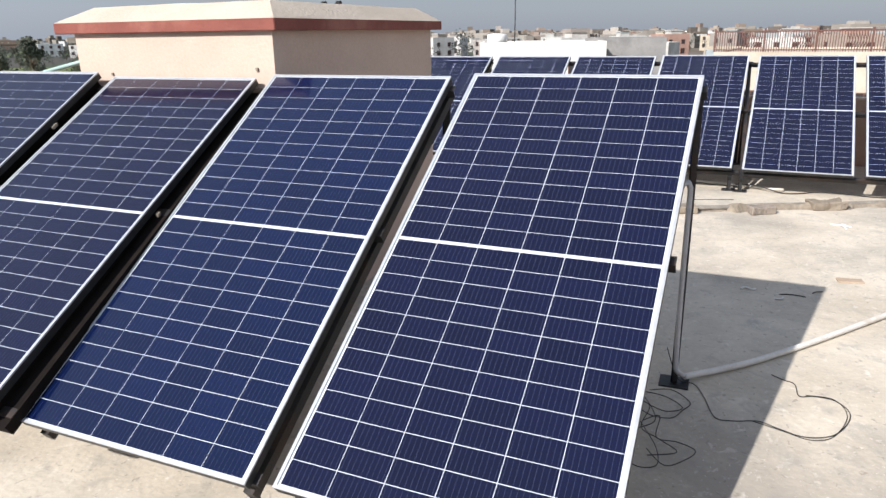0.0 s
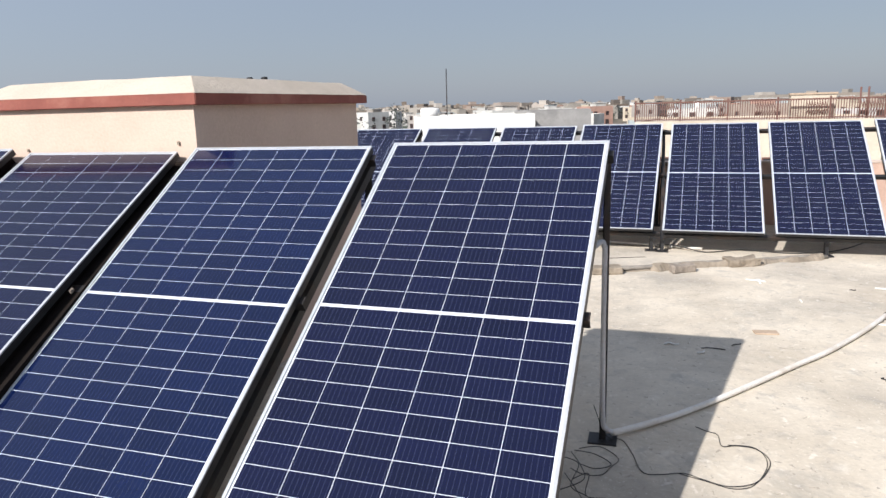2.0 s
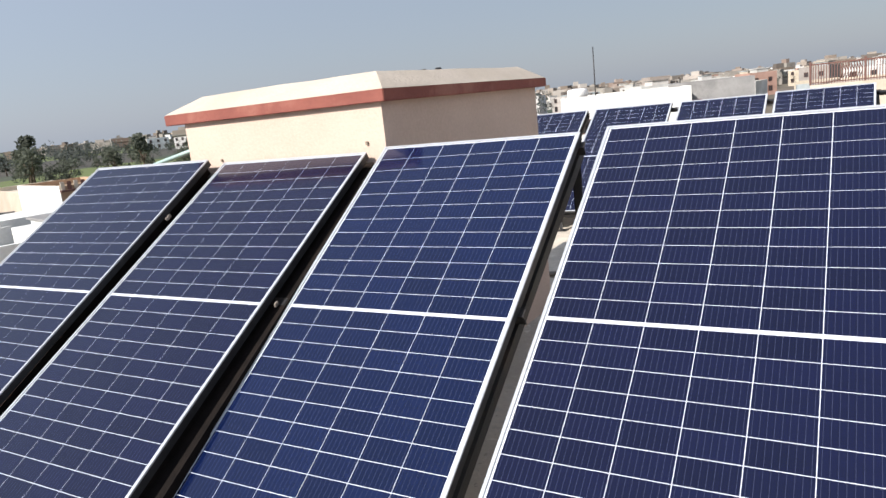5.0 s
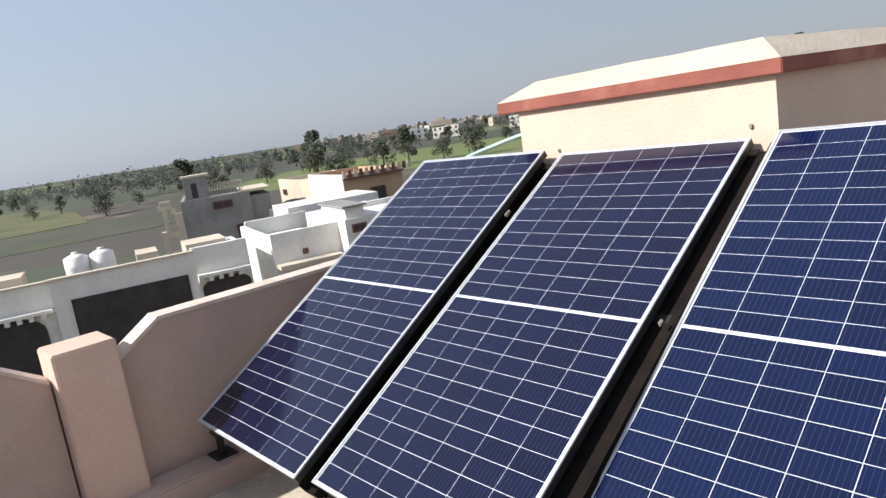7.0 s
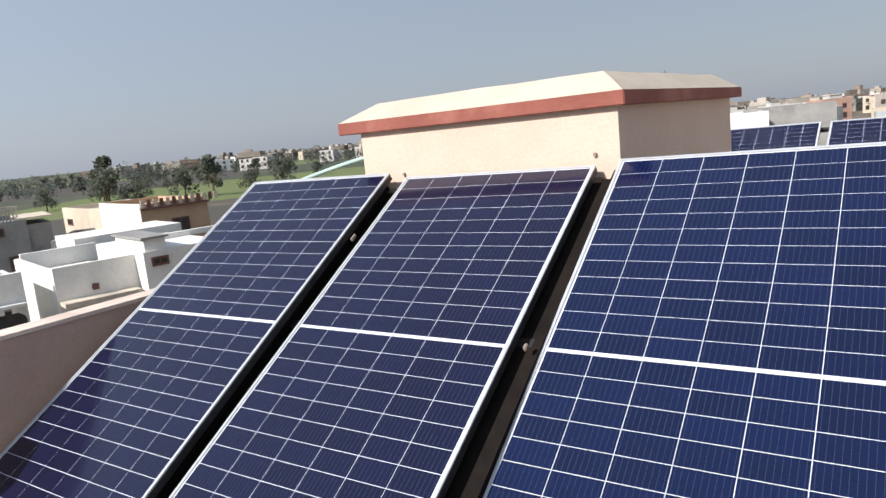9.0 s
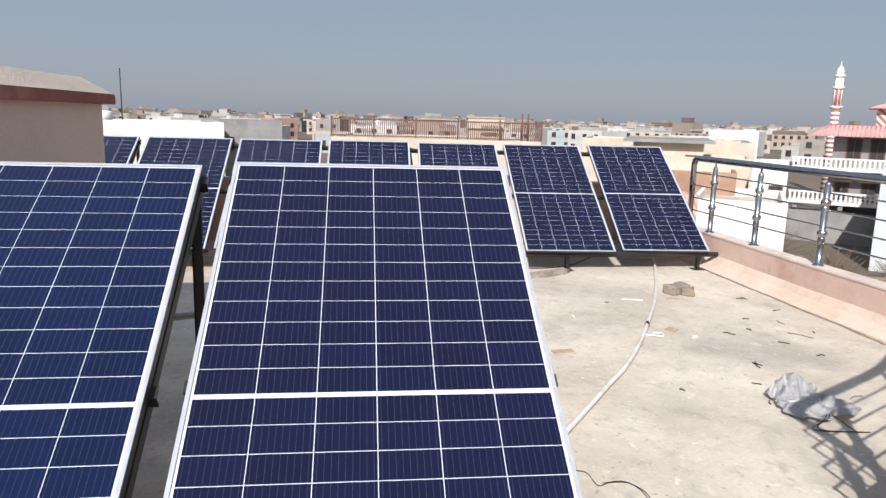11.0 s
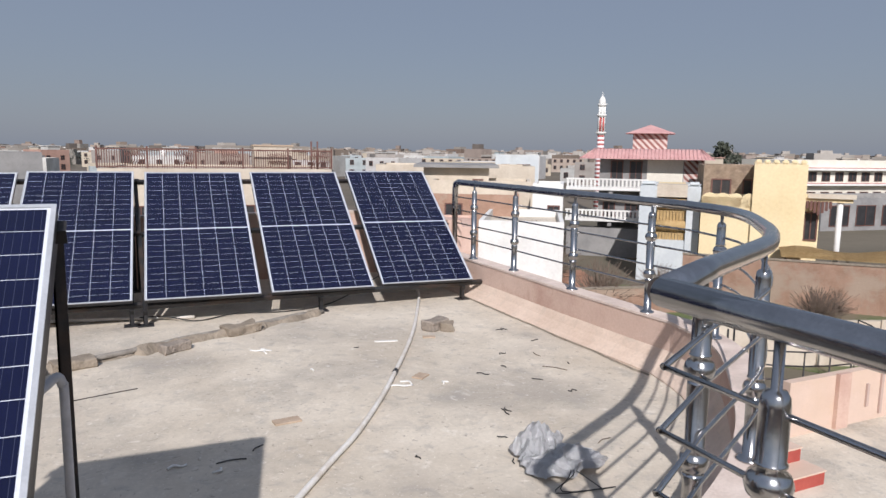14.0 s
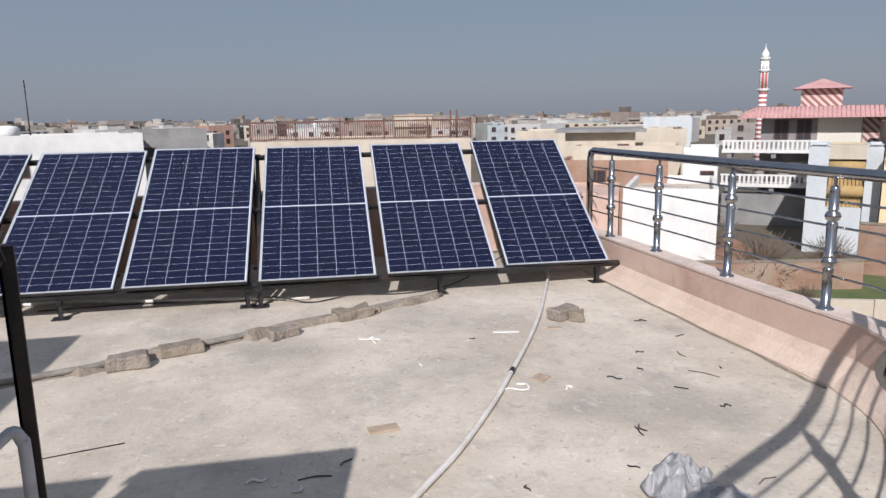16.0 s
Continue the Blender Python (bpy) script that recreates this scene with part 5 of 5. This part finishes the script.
# white house with drum tank and aerial
wh = house("white flat-roofed house with a drum water tank", facing((-19.5, 54.8), (-9.8, 57.6)), 10.5, 8, 5.9, M_WHITE, 0.4, [("y-", 2 + 3 * k, 2.8, 1.2, 1.2) for k in range(3)])
bm = bmesh.new()
lathe(bm, [(0.85, 5.6), (0.85, 6.45), (0.75, 6.55), (0.3, 6.62)], 18, (1.4, 1.2, 0))
part("water_tank", bm, M_TANK, wh, "white plastic water tank")
bm = bmesh.new()
tube(bm, [(2.9, 1.2, 5.5), (2.9, 1.2, 9.9)], 0.05, 6)
part("aerial", bm, M_BLACK, wh)
house("grey concrete house with a jutting roof", facing((-12.0, 62), (-5.0, 63)), 7, 7, 6.1, M_GREYPL, 0.3, [("y-", 2, 3.4, 1.6, 1.2)])


def water_tank(x, y, z, r=0.55, h=1.0, flat=1.0):
    t = thing("water_tank", "white plastic water tank on a flat roof", "water tank", m=pose(x, y, z), group="water tanks on roofs")
    bm = bmesh.new()
    lathe(bm, [(r, 0), (r, h * 0.2), (r * 1.03, h * 0.22), (r, h * 0.25), (r, h * 0.6), (r * 1.03, h * 0.62), (r, h * 0.65), (r, h * 0.85), (r * 0.6, h * (1.05 - 0.14 * (1 - flat))), (r * 0.25, h * (1.1 - 0.16 * (1 - flat)))], 20)
    part("drum", bm, M_TANK, t)
    bm = bmesh.new()
    lathe(bm, [(r * 0.28, h * (1.1 - 0.16 * (1 - flat))), (r * 0.28, h * (1.16 - 0.18 * (1 - flat))), (0.05, h * (1.17 - 0.18 * (1 - flat)))], 14)
    part("lid", bm, M_TANK, t)
    return t


def west(p, q):
    """Pose on the ground of a house west of the roof."""
    return pose(-0.25, -0.33, 0) @ facing(p, q)


# west side: white villa below the parapet
vm = west((-24.53, 1.87), (-23.44, 5.65))
vl = thing("white_villa", "white plastered villa with dark window and arches", "house", m=vm)
part("front_wall", boxed(0, 4.25, 0, 0.25, 0, 3.74), M_WHITE, vl)
part("left_wall", boxed(-6.5, 0, 0.6, 0.85, 0, 3.65), M_WHITE, vl)
part("right_wall", boxed(4.25, 6.1, 0.5, 0.75, 0, 3.81), M_WHITE, vl)
part("side_wall", boxed(5.85, 6.1, 0.75, 3.8, 0, 3.6), M_WHITE, vl)
part("roof", boxed(-6.4, 5.85, 0.86, 3.6, 2.9, 3.1), M_CONC, vl)
part("back_wall", boxed(-6.5, 5.85, 3.6, 3.8, 0, 3.35), M_BEIGE, vl)
part("parapet_band", boxed(-0.05, 4.3, -0.06, 0.27, 3.741, 3.80), M_BEIGE, vl)
part("parapet_band", boxed(-6.5, -0.06, 0.55, 0.87, 3.651, 3.71), M_BEIGE, vl)
for x0, x1, y0, y1 in ((-2.6, -0.9, 1.8, 3.3), (2.6, 3.3, 1.6, 3.2), (4.2, 5.6, 1.5, 3.3)):
    part("roof_box", boxed(x0, x1, y0, y1, 3.1, 3.85), M_BEIGE, vl)
win = part("dark_window", boxed(0.48, 3.95, -0.04, -0.005, 0.9, 3.06), M_DARK, vl, "large dark tinted window")
for k in range(5):
    part("mullion", boxed(0.5 + 0.86 * k, 0.53 + 0.86 * k, -0.06, -0.041, 0.9, 3.06), M_DARK, win)
for x0, x1, y, z in ((-6.4, -0.1, 0.6, 2.75), (4.3, 6.05, 0.5, 2.8)):
    n = int((x1 - x0) / 0.33)
    part("ledge", boxed(x0, x1, y - 0.35, y, z, z + 0.10), M_WHITE, vl)
    for k in range(n):
        part("corbel", boxed(x0 + 0.33 * k, x0 + 0.33 * k + 0.14, y - 0.3, y, z - 0.16, z), M_WHITE, vl)
for xc, y, r in ((-1.7, 0.6, 1.3), (-5.0, 0.6, 1.3), (5.2, 0.5, 0.82)):
    bm = bmesh.new()
    pts = [(xc + r * math.cos(a), 0.9 + (1.3 if y > 0.55 else 1.45) + 0.45 * r * math.sin(a)) for a in [math.pi * k / 12 for k in range(13)]]
    vsf = [bm.verts.new((x, y - 0.03, z)) for x, z in pts] + [bm.verts.new((xc - r, y - 0.03, 0.4)), bm.verts.new((xc + r, y - 0.03, 0.4))]
    f = bm.faces.new(vsf)
    ret = bmesh.ops.extrude_face_region(bm, geom=[f])
    bmesh.ops.translate(bm, verts=[v for v in ret["geom"] if isinstance(v, bmesh.types.BMVert)], vec=(0, 0.025, 0))
    part("arch_opening", bm, M_DARK, vl, "dark arched opening")
for x, y in ((-25.45, 2.98), (-25.24, 3.72)):
    water_tank(x - 0.25, y - 0.33, GROUND + 3.1, 0.37, 1.3, 0.0)

wb = west((-22.91, 8.58), (-21.82, 12.36))
v2 = thing("white_house", "white rendered house with stepped flat roofs", "house", m=wb)
part("wall", boxed(0, 2.5, 0, 6.2, 0, 3.1), M_WHITE, v2)
part("parapet_front", boxed(0, 2.5, 0, 0.2, 3.1, 3.75), M_WHITE, v2)
part("parapet_side", boxed(0, 0.2, 0.2, 6.2, 3.1, 3.62), M_WHITE, v2)
part("parapet_back", boxed(0.2, 2.9, 6.0, 6.2, 3.1, 3.78), M_WHITE, v2)
part("back_block", boxed(2.2, 6.5, 6.3, 9.5, 0, 4.0), M_WHITE, v2)
part("porch_slab", boxed(0.05, 2.35, -0.7, 0, 2.55, 2.68), M_CONC, v2)
# dark sheet painted in for the shadow below the porch slab
part("porch_shadow_sheet", boxed(0.3, 2.1, -0.05, -0.005, 0.8, 2.3), M_DARK, v2)
part("tower", boxed(2.5, 5.2, -0.9, 4.5, 0, 3.85), M_WHITE, v2)
part("stair_hut", boxed(2.6, 3.3, -0.8, 2.2, 3.851, 4.25), M_WHITE, v2)
part("hut_cap", boxed(2.5, 3.4, -0.9, 2.3, 4.251, 4.32), M_GREYPL, v2)
part("far_parapet", boxed(3.5, 7.6, 2.0, 2.2, 3.851, 4.05), M_WHITE, v2)
window(v2, 3.0, -0.9, 3.35, 0.55, 0.3)
window(v2, 1.15, 0.0, 2.85, 0.2, 0.2)
window(v2, 4.2, -0.9, 2.3, 0.8, 0.6)

g2 = house("unfinished grey concrete house with a roof hut", west((-42.91, 13.32), (-40.97, 17.95)), 4.1, 8, 4.32, M_GREYPL, 0.3, [("y-", 2.4, 3.5, 1.2, 0.5), ("y-", 3.4, 0.8, 0.9, 1.6)])
part("stair_hut", boxed(0.35, 1.75, 0.4, 2.6, 4.02, 5.65), M_GREYPL, g2)
part("hut_roof", boxed(0.25, 1.9, 0.3, 2.7, 5.651, 5.78), M_BEIGE, g2)
# thin beige sheet that paints the hut's left side as sunlit
part("sunlit_hut_side", boxed(0.33, 0.35, 0.45, 2.5, 4.1, 5.6), M_BEIGE, g2)
part("door_opening", boxed(0.75, 1.1, 0.38, 0.4, 4.4, 5.3), M_DARK, g2)
part("lower_wing", boxed(4.101, 5.3, 0.3, 5.0, 0, 4.0), M_GREYPL, g2)
part("wing_slab", boxed(3.6, 5.4, 0.0, 5.1, 4.33, 4.42), M_BEIGE, g2)
part("roof_rail", boxed(1.8, 3.9, 2.0, 2.12, 4.95, 5.05), M_BEIGE, g2)
for k in range(12):
    part("baluster", boxed(1.85 + 0.175 * k, 1.93 + 0.175 * k, 2.02, 2.1, 4.02, 4.95), M_BEIGE, g2)
ruin = thing("ruined_wall", "broken pale masonry wall beside the grey house", "wall", m=west((-43.45, 12.03), (-41.51, 16.66)))
for x0, x1, z0, z1 in ((0.0, 0.3, 0, 2.7), (0.9, 1.35, 0, 3.7), (0.1, 1.3, 2.3, 2.65), (0.25, 0.5, 2.65, 4.0), (0.05, 0.9, 4.0, 4.25), (0.15, 0.8, 4.3, 4.5), (0.75, 1.0, 3.7, 4.0)):
    part("block", boxed(x0, x1, -0.2 + 0.05 * z0, 0.4, z0, z1), M_BEIGE, ruin)

t3 = house("tan house with striped parapet and arched window", west((-32.53, 18.32), (-32.253, 19.281)), 3.45, 7, 4.7, M_TAN, 0.3, [("y-", 1.9, 2.7, 0.9, 1.1)])
part("white_side", boxed(-0.04, -0.002, 0.0, 7.0, 0, 4.72), M_WHITE, t3)
for k in range(13):
    part("parapet_block", boxed(0.02 + 0.32 * k, 0.20 + 0.32 * k, -0.08, -0.002, 4.5, 4.9), M_BROWNGRILLE if k % 2 else M_BEIGE, t3)
part("eave", boxed(-0.05, 3.50, -0.25, 0, 4.4, 4.5), M_BROWNGRILLE, t3)
house("low cream house beside the tan house", west((-40.14, 21.29), (-39.87, 22.25)), 4.6, 11, 4.2, M_BEIGE, 0.3, [("x-", 9.2, 3.0, 1.2, 0.45)])
house("grey low house at the field's edge", west((-40.0, 17.5), (-37.0, 21.0)), 4.5, 6, 3.0, M_GREYPL, 0.4, [("y-", 1.5, 1.4, 1.0, 1.0)])

# ---- town ----
rng = random.Random(11)
MODELS = []
for k, (w, d, h, wins, mum) in enumerate([(8, 9, 3.2, 3, None), (9, 8, 5.1, 3, (1, 4, 2, 5, 1.0)), (6, 8, 4.8, 2, None), (11, 9, 3.2, 4, (7, 10, 3, 6, 1.5)), (7, 7, 5.7, 2, (3, 6, 2, 5, 0.8)), (12, 8, 4.6, 5, None)]):
    wl = []
    for i in range(wins):
        u = (i + 0.5) * w / wins
        wl.append(("y-", u, 1.0, 1.1, 1.3))
        if h > 4.5:
            wl.append(("y-", u, 3.3, 1.0, 1.1))
    wl.append(("x-", d / 2, 1.2 if h < 5 else 3.4, 1.0, 1.1))
    MODELS.append((w, d, house("flat-roofed plastered town house with parapet", pose(-60 + 32 * k, 400, GROUND), w, d, h, M_TOWN, 0.8, wl, mumty=mum, name="town_house", group="houses of the town")))
KEEP = [(26, 24, 9), (30, 33, 10), (49, 61, 5), (18, 26, 9), (20, 38, 7), (26, 50, 9), (43, 71, 7), (63, 38, 10), (88, 54, 16), (52, 25, 9), (5, 40, 13), (-14, 57, 10)]
spots = []


def clear(x, y, r):
    return all((x - a) ** 2 + (y - b) ** 2 > (r + c) ** 2 for a, b, c in KEEP) and all((x - a) ** 2 + (y - b) ** 2 > (r + 5) ** 2 for a, b in spots)


for k in range(6000):
    if len(spots) >= 300:
        break
    az = radians(rng.uniform(-52, 72))
    near = 125 if math.degrees(az) > -12 else 170 if math.degrees(az) > -24 else 270
    dist = near + (460 - near) * rng.random() ** 1.1
    x, y = dist * math.sin(az), dist * math.cos(az)
    if math.degrees(az) < -20 and rng.random() < 0.7:
        continue
    if not clear(x, y, 6):
        continue
    spots.append((x, y))
    w, d, model = MODELS[rng.randrange(6)]
    turn = -math.degrees(az) + rng.choice((-35, -20, 0, 15, 30)) + rng.uniform(-6, 6)
    copy_thing(model, pose(x, y, GROUND - 0.02, 0, 0, turn) @ pose(-w / 2, -d / 2, 0))
for k, (x, y) in enumerate(spots[:70]):
    water_tank(x + rng.uniform(-1.5, 1.5), y + rng.uniform(-1.5, 1.5), GROUND + 5.0, 0.5, 1.0) if k % 3 == 0 else None

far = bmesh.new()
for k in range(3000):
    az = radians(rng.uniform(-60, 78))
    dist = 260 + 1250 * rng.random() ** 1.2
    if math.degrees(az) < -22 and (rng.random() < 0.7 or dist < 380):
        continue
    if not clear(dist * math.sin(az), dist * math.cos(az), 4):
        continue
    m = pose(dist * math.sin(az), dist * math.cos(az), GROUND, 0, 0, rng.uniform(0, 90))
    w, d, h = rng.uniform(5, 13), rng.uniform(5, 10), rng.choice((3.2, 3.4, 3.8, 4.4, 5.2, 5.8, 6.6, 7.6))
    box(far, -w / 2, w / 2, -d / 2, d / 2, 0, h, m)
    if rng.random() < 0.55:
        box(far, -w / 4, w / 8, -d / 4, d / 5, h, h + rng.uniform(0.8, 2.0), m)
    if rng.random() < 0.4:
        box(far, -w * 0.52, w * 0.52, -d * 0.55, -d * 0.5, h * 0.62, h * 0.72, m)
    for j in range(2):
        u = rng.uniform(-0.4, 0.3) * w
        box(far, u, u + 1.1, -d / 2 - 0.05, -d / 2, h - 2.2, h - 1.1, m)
# horizon haze is put into this paint as grey; tones vary by house
FARP = surface("haze_greyed_town_paint", (0.26, 0.24, 0.215), (0.42, 0.395, 0.365), 0.03, 0.9, fine=0.5, bump=0)
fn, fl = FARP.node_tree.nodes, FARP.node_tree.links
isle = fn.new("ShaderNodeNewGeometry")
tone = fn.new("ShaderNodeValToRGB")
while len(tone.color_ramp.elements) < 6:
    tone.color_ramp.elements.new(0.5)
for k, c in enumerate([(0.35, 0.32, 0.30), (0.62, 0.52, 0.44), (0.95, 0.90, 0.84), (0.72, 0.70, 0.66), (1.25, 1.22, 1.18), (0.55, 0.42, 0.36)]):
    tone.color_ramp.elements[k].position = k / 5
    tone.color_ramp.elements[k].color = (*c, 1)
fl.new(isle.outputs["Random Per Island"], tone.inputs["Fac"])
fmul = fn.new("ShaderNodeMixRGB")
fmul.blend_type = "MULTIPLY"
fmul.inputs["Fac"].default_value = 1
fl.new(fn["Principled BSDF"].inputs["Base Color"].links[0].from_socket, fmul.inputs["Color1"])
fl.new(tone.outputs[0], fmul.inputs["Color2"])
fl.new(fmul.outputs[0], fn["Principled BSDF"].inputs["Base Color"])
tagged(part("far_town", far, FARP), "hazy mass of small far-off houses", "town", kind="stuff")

# ---- trees ----


def tree(seed, h, spread, label):
    r2 = random.Random(seed)
    t = thing("tree", label, "tree", group="trees of the plain")
    bm = bmesh.new()
    tube(bm, [(0, 0, 0), (0.05, 0.02, h * 0.25), (0.0, 0.1, h * 0.55)], 0.2, 7, radii=[0.035 * h, 0.026 * h, 0.012 * h])
    blobs = []
    for k in range(9):
        a = k * 2.4 + r2.uniform(-0.3, 0.3)
        z = h * r2.uniform(0.3, 0.9)
        rr = spread * r2.uniform(0.3, 0.8) * (1.15 - z / h * 0.6)
        p = Vector((rr * math.cos(a), rr * math.sin(a), z))
        tube(bm, [(0, 0.05, h * 0.3 + 0.02 * k), p * 0.55 + Vector((0, 0, h * 0.15)), p], 0.05, 5, radii=[0.014 * h, 0.009 * h, 0.003 * h])
        blobs.append((p, spread * r2.uniform(0.28, 0.5)))
    blobs.append((Vector((0, 0, h * 0.85)), spread * 0.45))
    part("trunk", bm, M_BARK, t)
    bm = bmesh.new()
    for p, rr in blobs:
        for k in range(75):
            d = Vector((r2.gauss(0, 1), r2.gauss(0, 1), r2.gauss(0, 0.8))).normalized() * rr * r2.uniform(0.45, 1.1)
            c = p + d
            s = 0.035 * h * r2.uniform(0.6, 1.5)
            n1 = Vector((r2.uniform(-1, 1), r2.uniform(-1, 1), r2.uniform(-1, 1))).normalized()
            n2 = n1.orthogonal().normalized()
            n3 = n1.cross(n2)
            vs = [bm.verts.new(c + n2 * s * math.cos(a) + n3 * s * 0.7 * math.sin(a) + n1 * s * 0.2 * math.cos(2 * a)) for a in (0, 1.3, 2.6, 3.9, 5.1)]
            bm.faces.new(vs)
    part("crown", bm, M_LEAF, t)
    return t


TREES = [tree(1, 7, 3.4, "broad haze-paled green tree"), tree(2, 9, 3.0, "tall haze-paled green tree"), tree(3, 5, 2.8, "low haze-paled green tree")]
for k, o in enumerate(TREES):
    o.matrix_basis = pose(-120 - 9 * k, 70 + 5 * k, GROUND)
n = 0
for k in range(3000):
    if n >= 330:
        break
    az = radians(rng.uniform(-100, 75))
    deg = math.degrees(az)
    dist = 130 + 350 * rng.random() ** 0.7
    if deg > -25 and rng.random() < 0.6:
        continue
    x, y = dist * math.sin(az), dist * math.cos(az)
    if not clear(x, y, 2.5):
        continue
    n += 1
    o = copy_thing(TREES[rng.randrange(3)], pose(x, y, GROUND, 0, 0, rng.uniform(0, 360)))
    o.scale = [rng.uniform(0.35, 0.6)] * 3
for x, y, k in ((100, 92, 1), (106, 94, 0), (-131, 48, 1), (-146, 60, 2), (-130, 64, 2), (-110, 70, 2), (-105, 75, 0), (-100, 77, 1), (-96, 82, 2), (-90, 84, 0), (-98, 60, 2), (-120, 30, 2)):
    o = copy_thing(TREES[k], pose(x, y, GROUND, 0, 0, x * 31))
    o.scale = [0.8 if x < 0 else 1.0] * 3
bush = thing("bush", "leafless grey-brown thorn bush on the grass", "bush", m=pose(25.6, 16.4, GROUND))
bm = bmesh.new()
r2 = random.Random(6)
for k in range(520):
    a, e = r2.uniform(0, 6.28), r2.uniform(0.2, 1.5)
    L = r2.uniform(0.6, 1.5)
    d = Vector((math.cos(a) * math.cos(e), math.sin(a) * math.cos(e), math.sin(e)))
    tube(bm, [(0.3 * math.cos(a), 0.3 * math.sin(a), 0), d * L * 0.5, d * L + Vector((r2.uniform(-0.25, 0.25), r2.uniform(-0.25, 0.25), r2.uniform(-0.2, 0.1)))], 0.008, 3)
part("thorn_crown", bm, M_BARK, bush)
bare = copy_thing(bush, pose(19.5, 27.5, GROUND))
bare.scale = (1.6, 1.6, 2.2)
for x, y, k in ((17.5, 17.5, 0.7), (20.5, 16.0, 0.8), (23.0, 22.5, 1.1), (13.8, 19.0, 0.7), (28.0, 17.2, 0.8), (18.8, 21.5, 1.5)):
    dry = copy_thing(bush, pose(x, y, GROUND, 0, 0, x * 57))
    dry.scale = (k, k, k)

# far tree belts on the plain
# paler, greyer leaves than near ones: distance haze mixed into the base colour
M_WOODS = surface("haze_greyed_leaves", (0.10, 0.11, 0.095), (0.12, 0.13, 0.115), 0.05, 0.9, 0, 0.0, 1)
leafy(M_WOODS)
wood_rng = np.random.default_rng(12)
quads = []
for k in range(5200):
    az = radians(wood_rng.uniform(-105, 75))
    dist = 170 + 1300 * wood_rng.random() ** 1.5
    if math.degrees(az) > -20 and (dist < 240 or wood_rng.random() < 0.72):
        continue
    x, y = dist * math.sin(az), dist * math.cos(az)
    if noise.noise(Vector((x * 0.011, y * 0.011, 0))) < -0.12 or -220 < x < -108 and 8 < y < 40:
        continue
    h = wood_rng.uniform(3.0, 7.0) * (1.25 if wood_rng.random() < 0.15 else 1.0)
    wide = h * wood_rng.uniform(0.35, 0.6)
    n_leaf = 70 if dist < 420 else 36
    size = h * (0.05 if dist < 420 else 0.075)
    way3 = wood_rng.normal(size=(n_leaf, 3))
    way3 /= np.linalg.norm(way3, axis=1, keepdims=True)
    lobes = wood_rng.normal(size=(5, 3)) * [0.45, 0.45, 0.28]
    mid3 = lobes[wood_rng.integers(0, 5, n_leaf)] + way3 * wood_rng.uniform(0.25, 0.5, (n_leaf, 1))
    mid3 = mid3 * [wide, wide, h * 0.42] + [x, y, GROUND + h * 0.55]
    mid3[:, 2] = np.maximum(mid3[:, 2], GROUND + 0.2)
    e1 = wood_rng.normal(size=(n_leaf, 3))
    e1 *= size / np.linalg.norm(e1, axis=1, keepdims=True)
    e2 = np.cross(e1, way3)
    e2 *= size * 0.7 / np.maximum(np.linalg.norm(e2, axis=1, keepdims=True), 1e-6)
    quads.append(np.stack([mid3 + e1, mid3 + e2, mid3 - e1 * 0.8, mid3 - e2], axis=1))
verts = np.concatenate(quads).reshape(-1, 3)
belt = bpy.data.meshes.new("far_woods")
belt.from_pydata(verts.tolist(), [], np.arange(len(verts)).reshape(-1, 4).tolist())
belt.materials.append(M_WOODS)
tagged(part("far_woods", belt, M_WOODS), "hazy belts of far-off trees", "trees", kind="stuff")
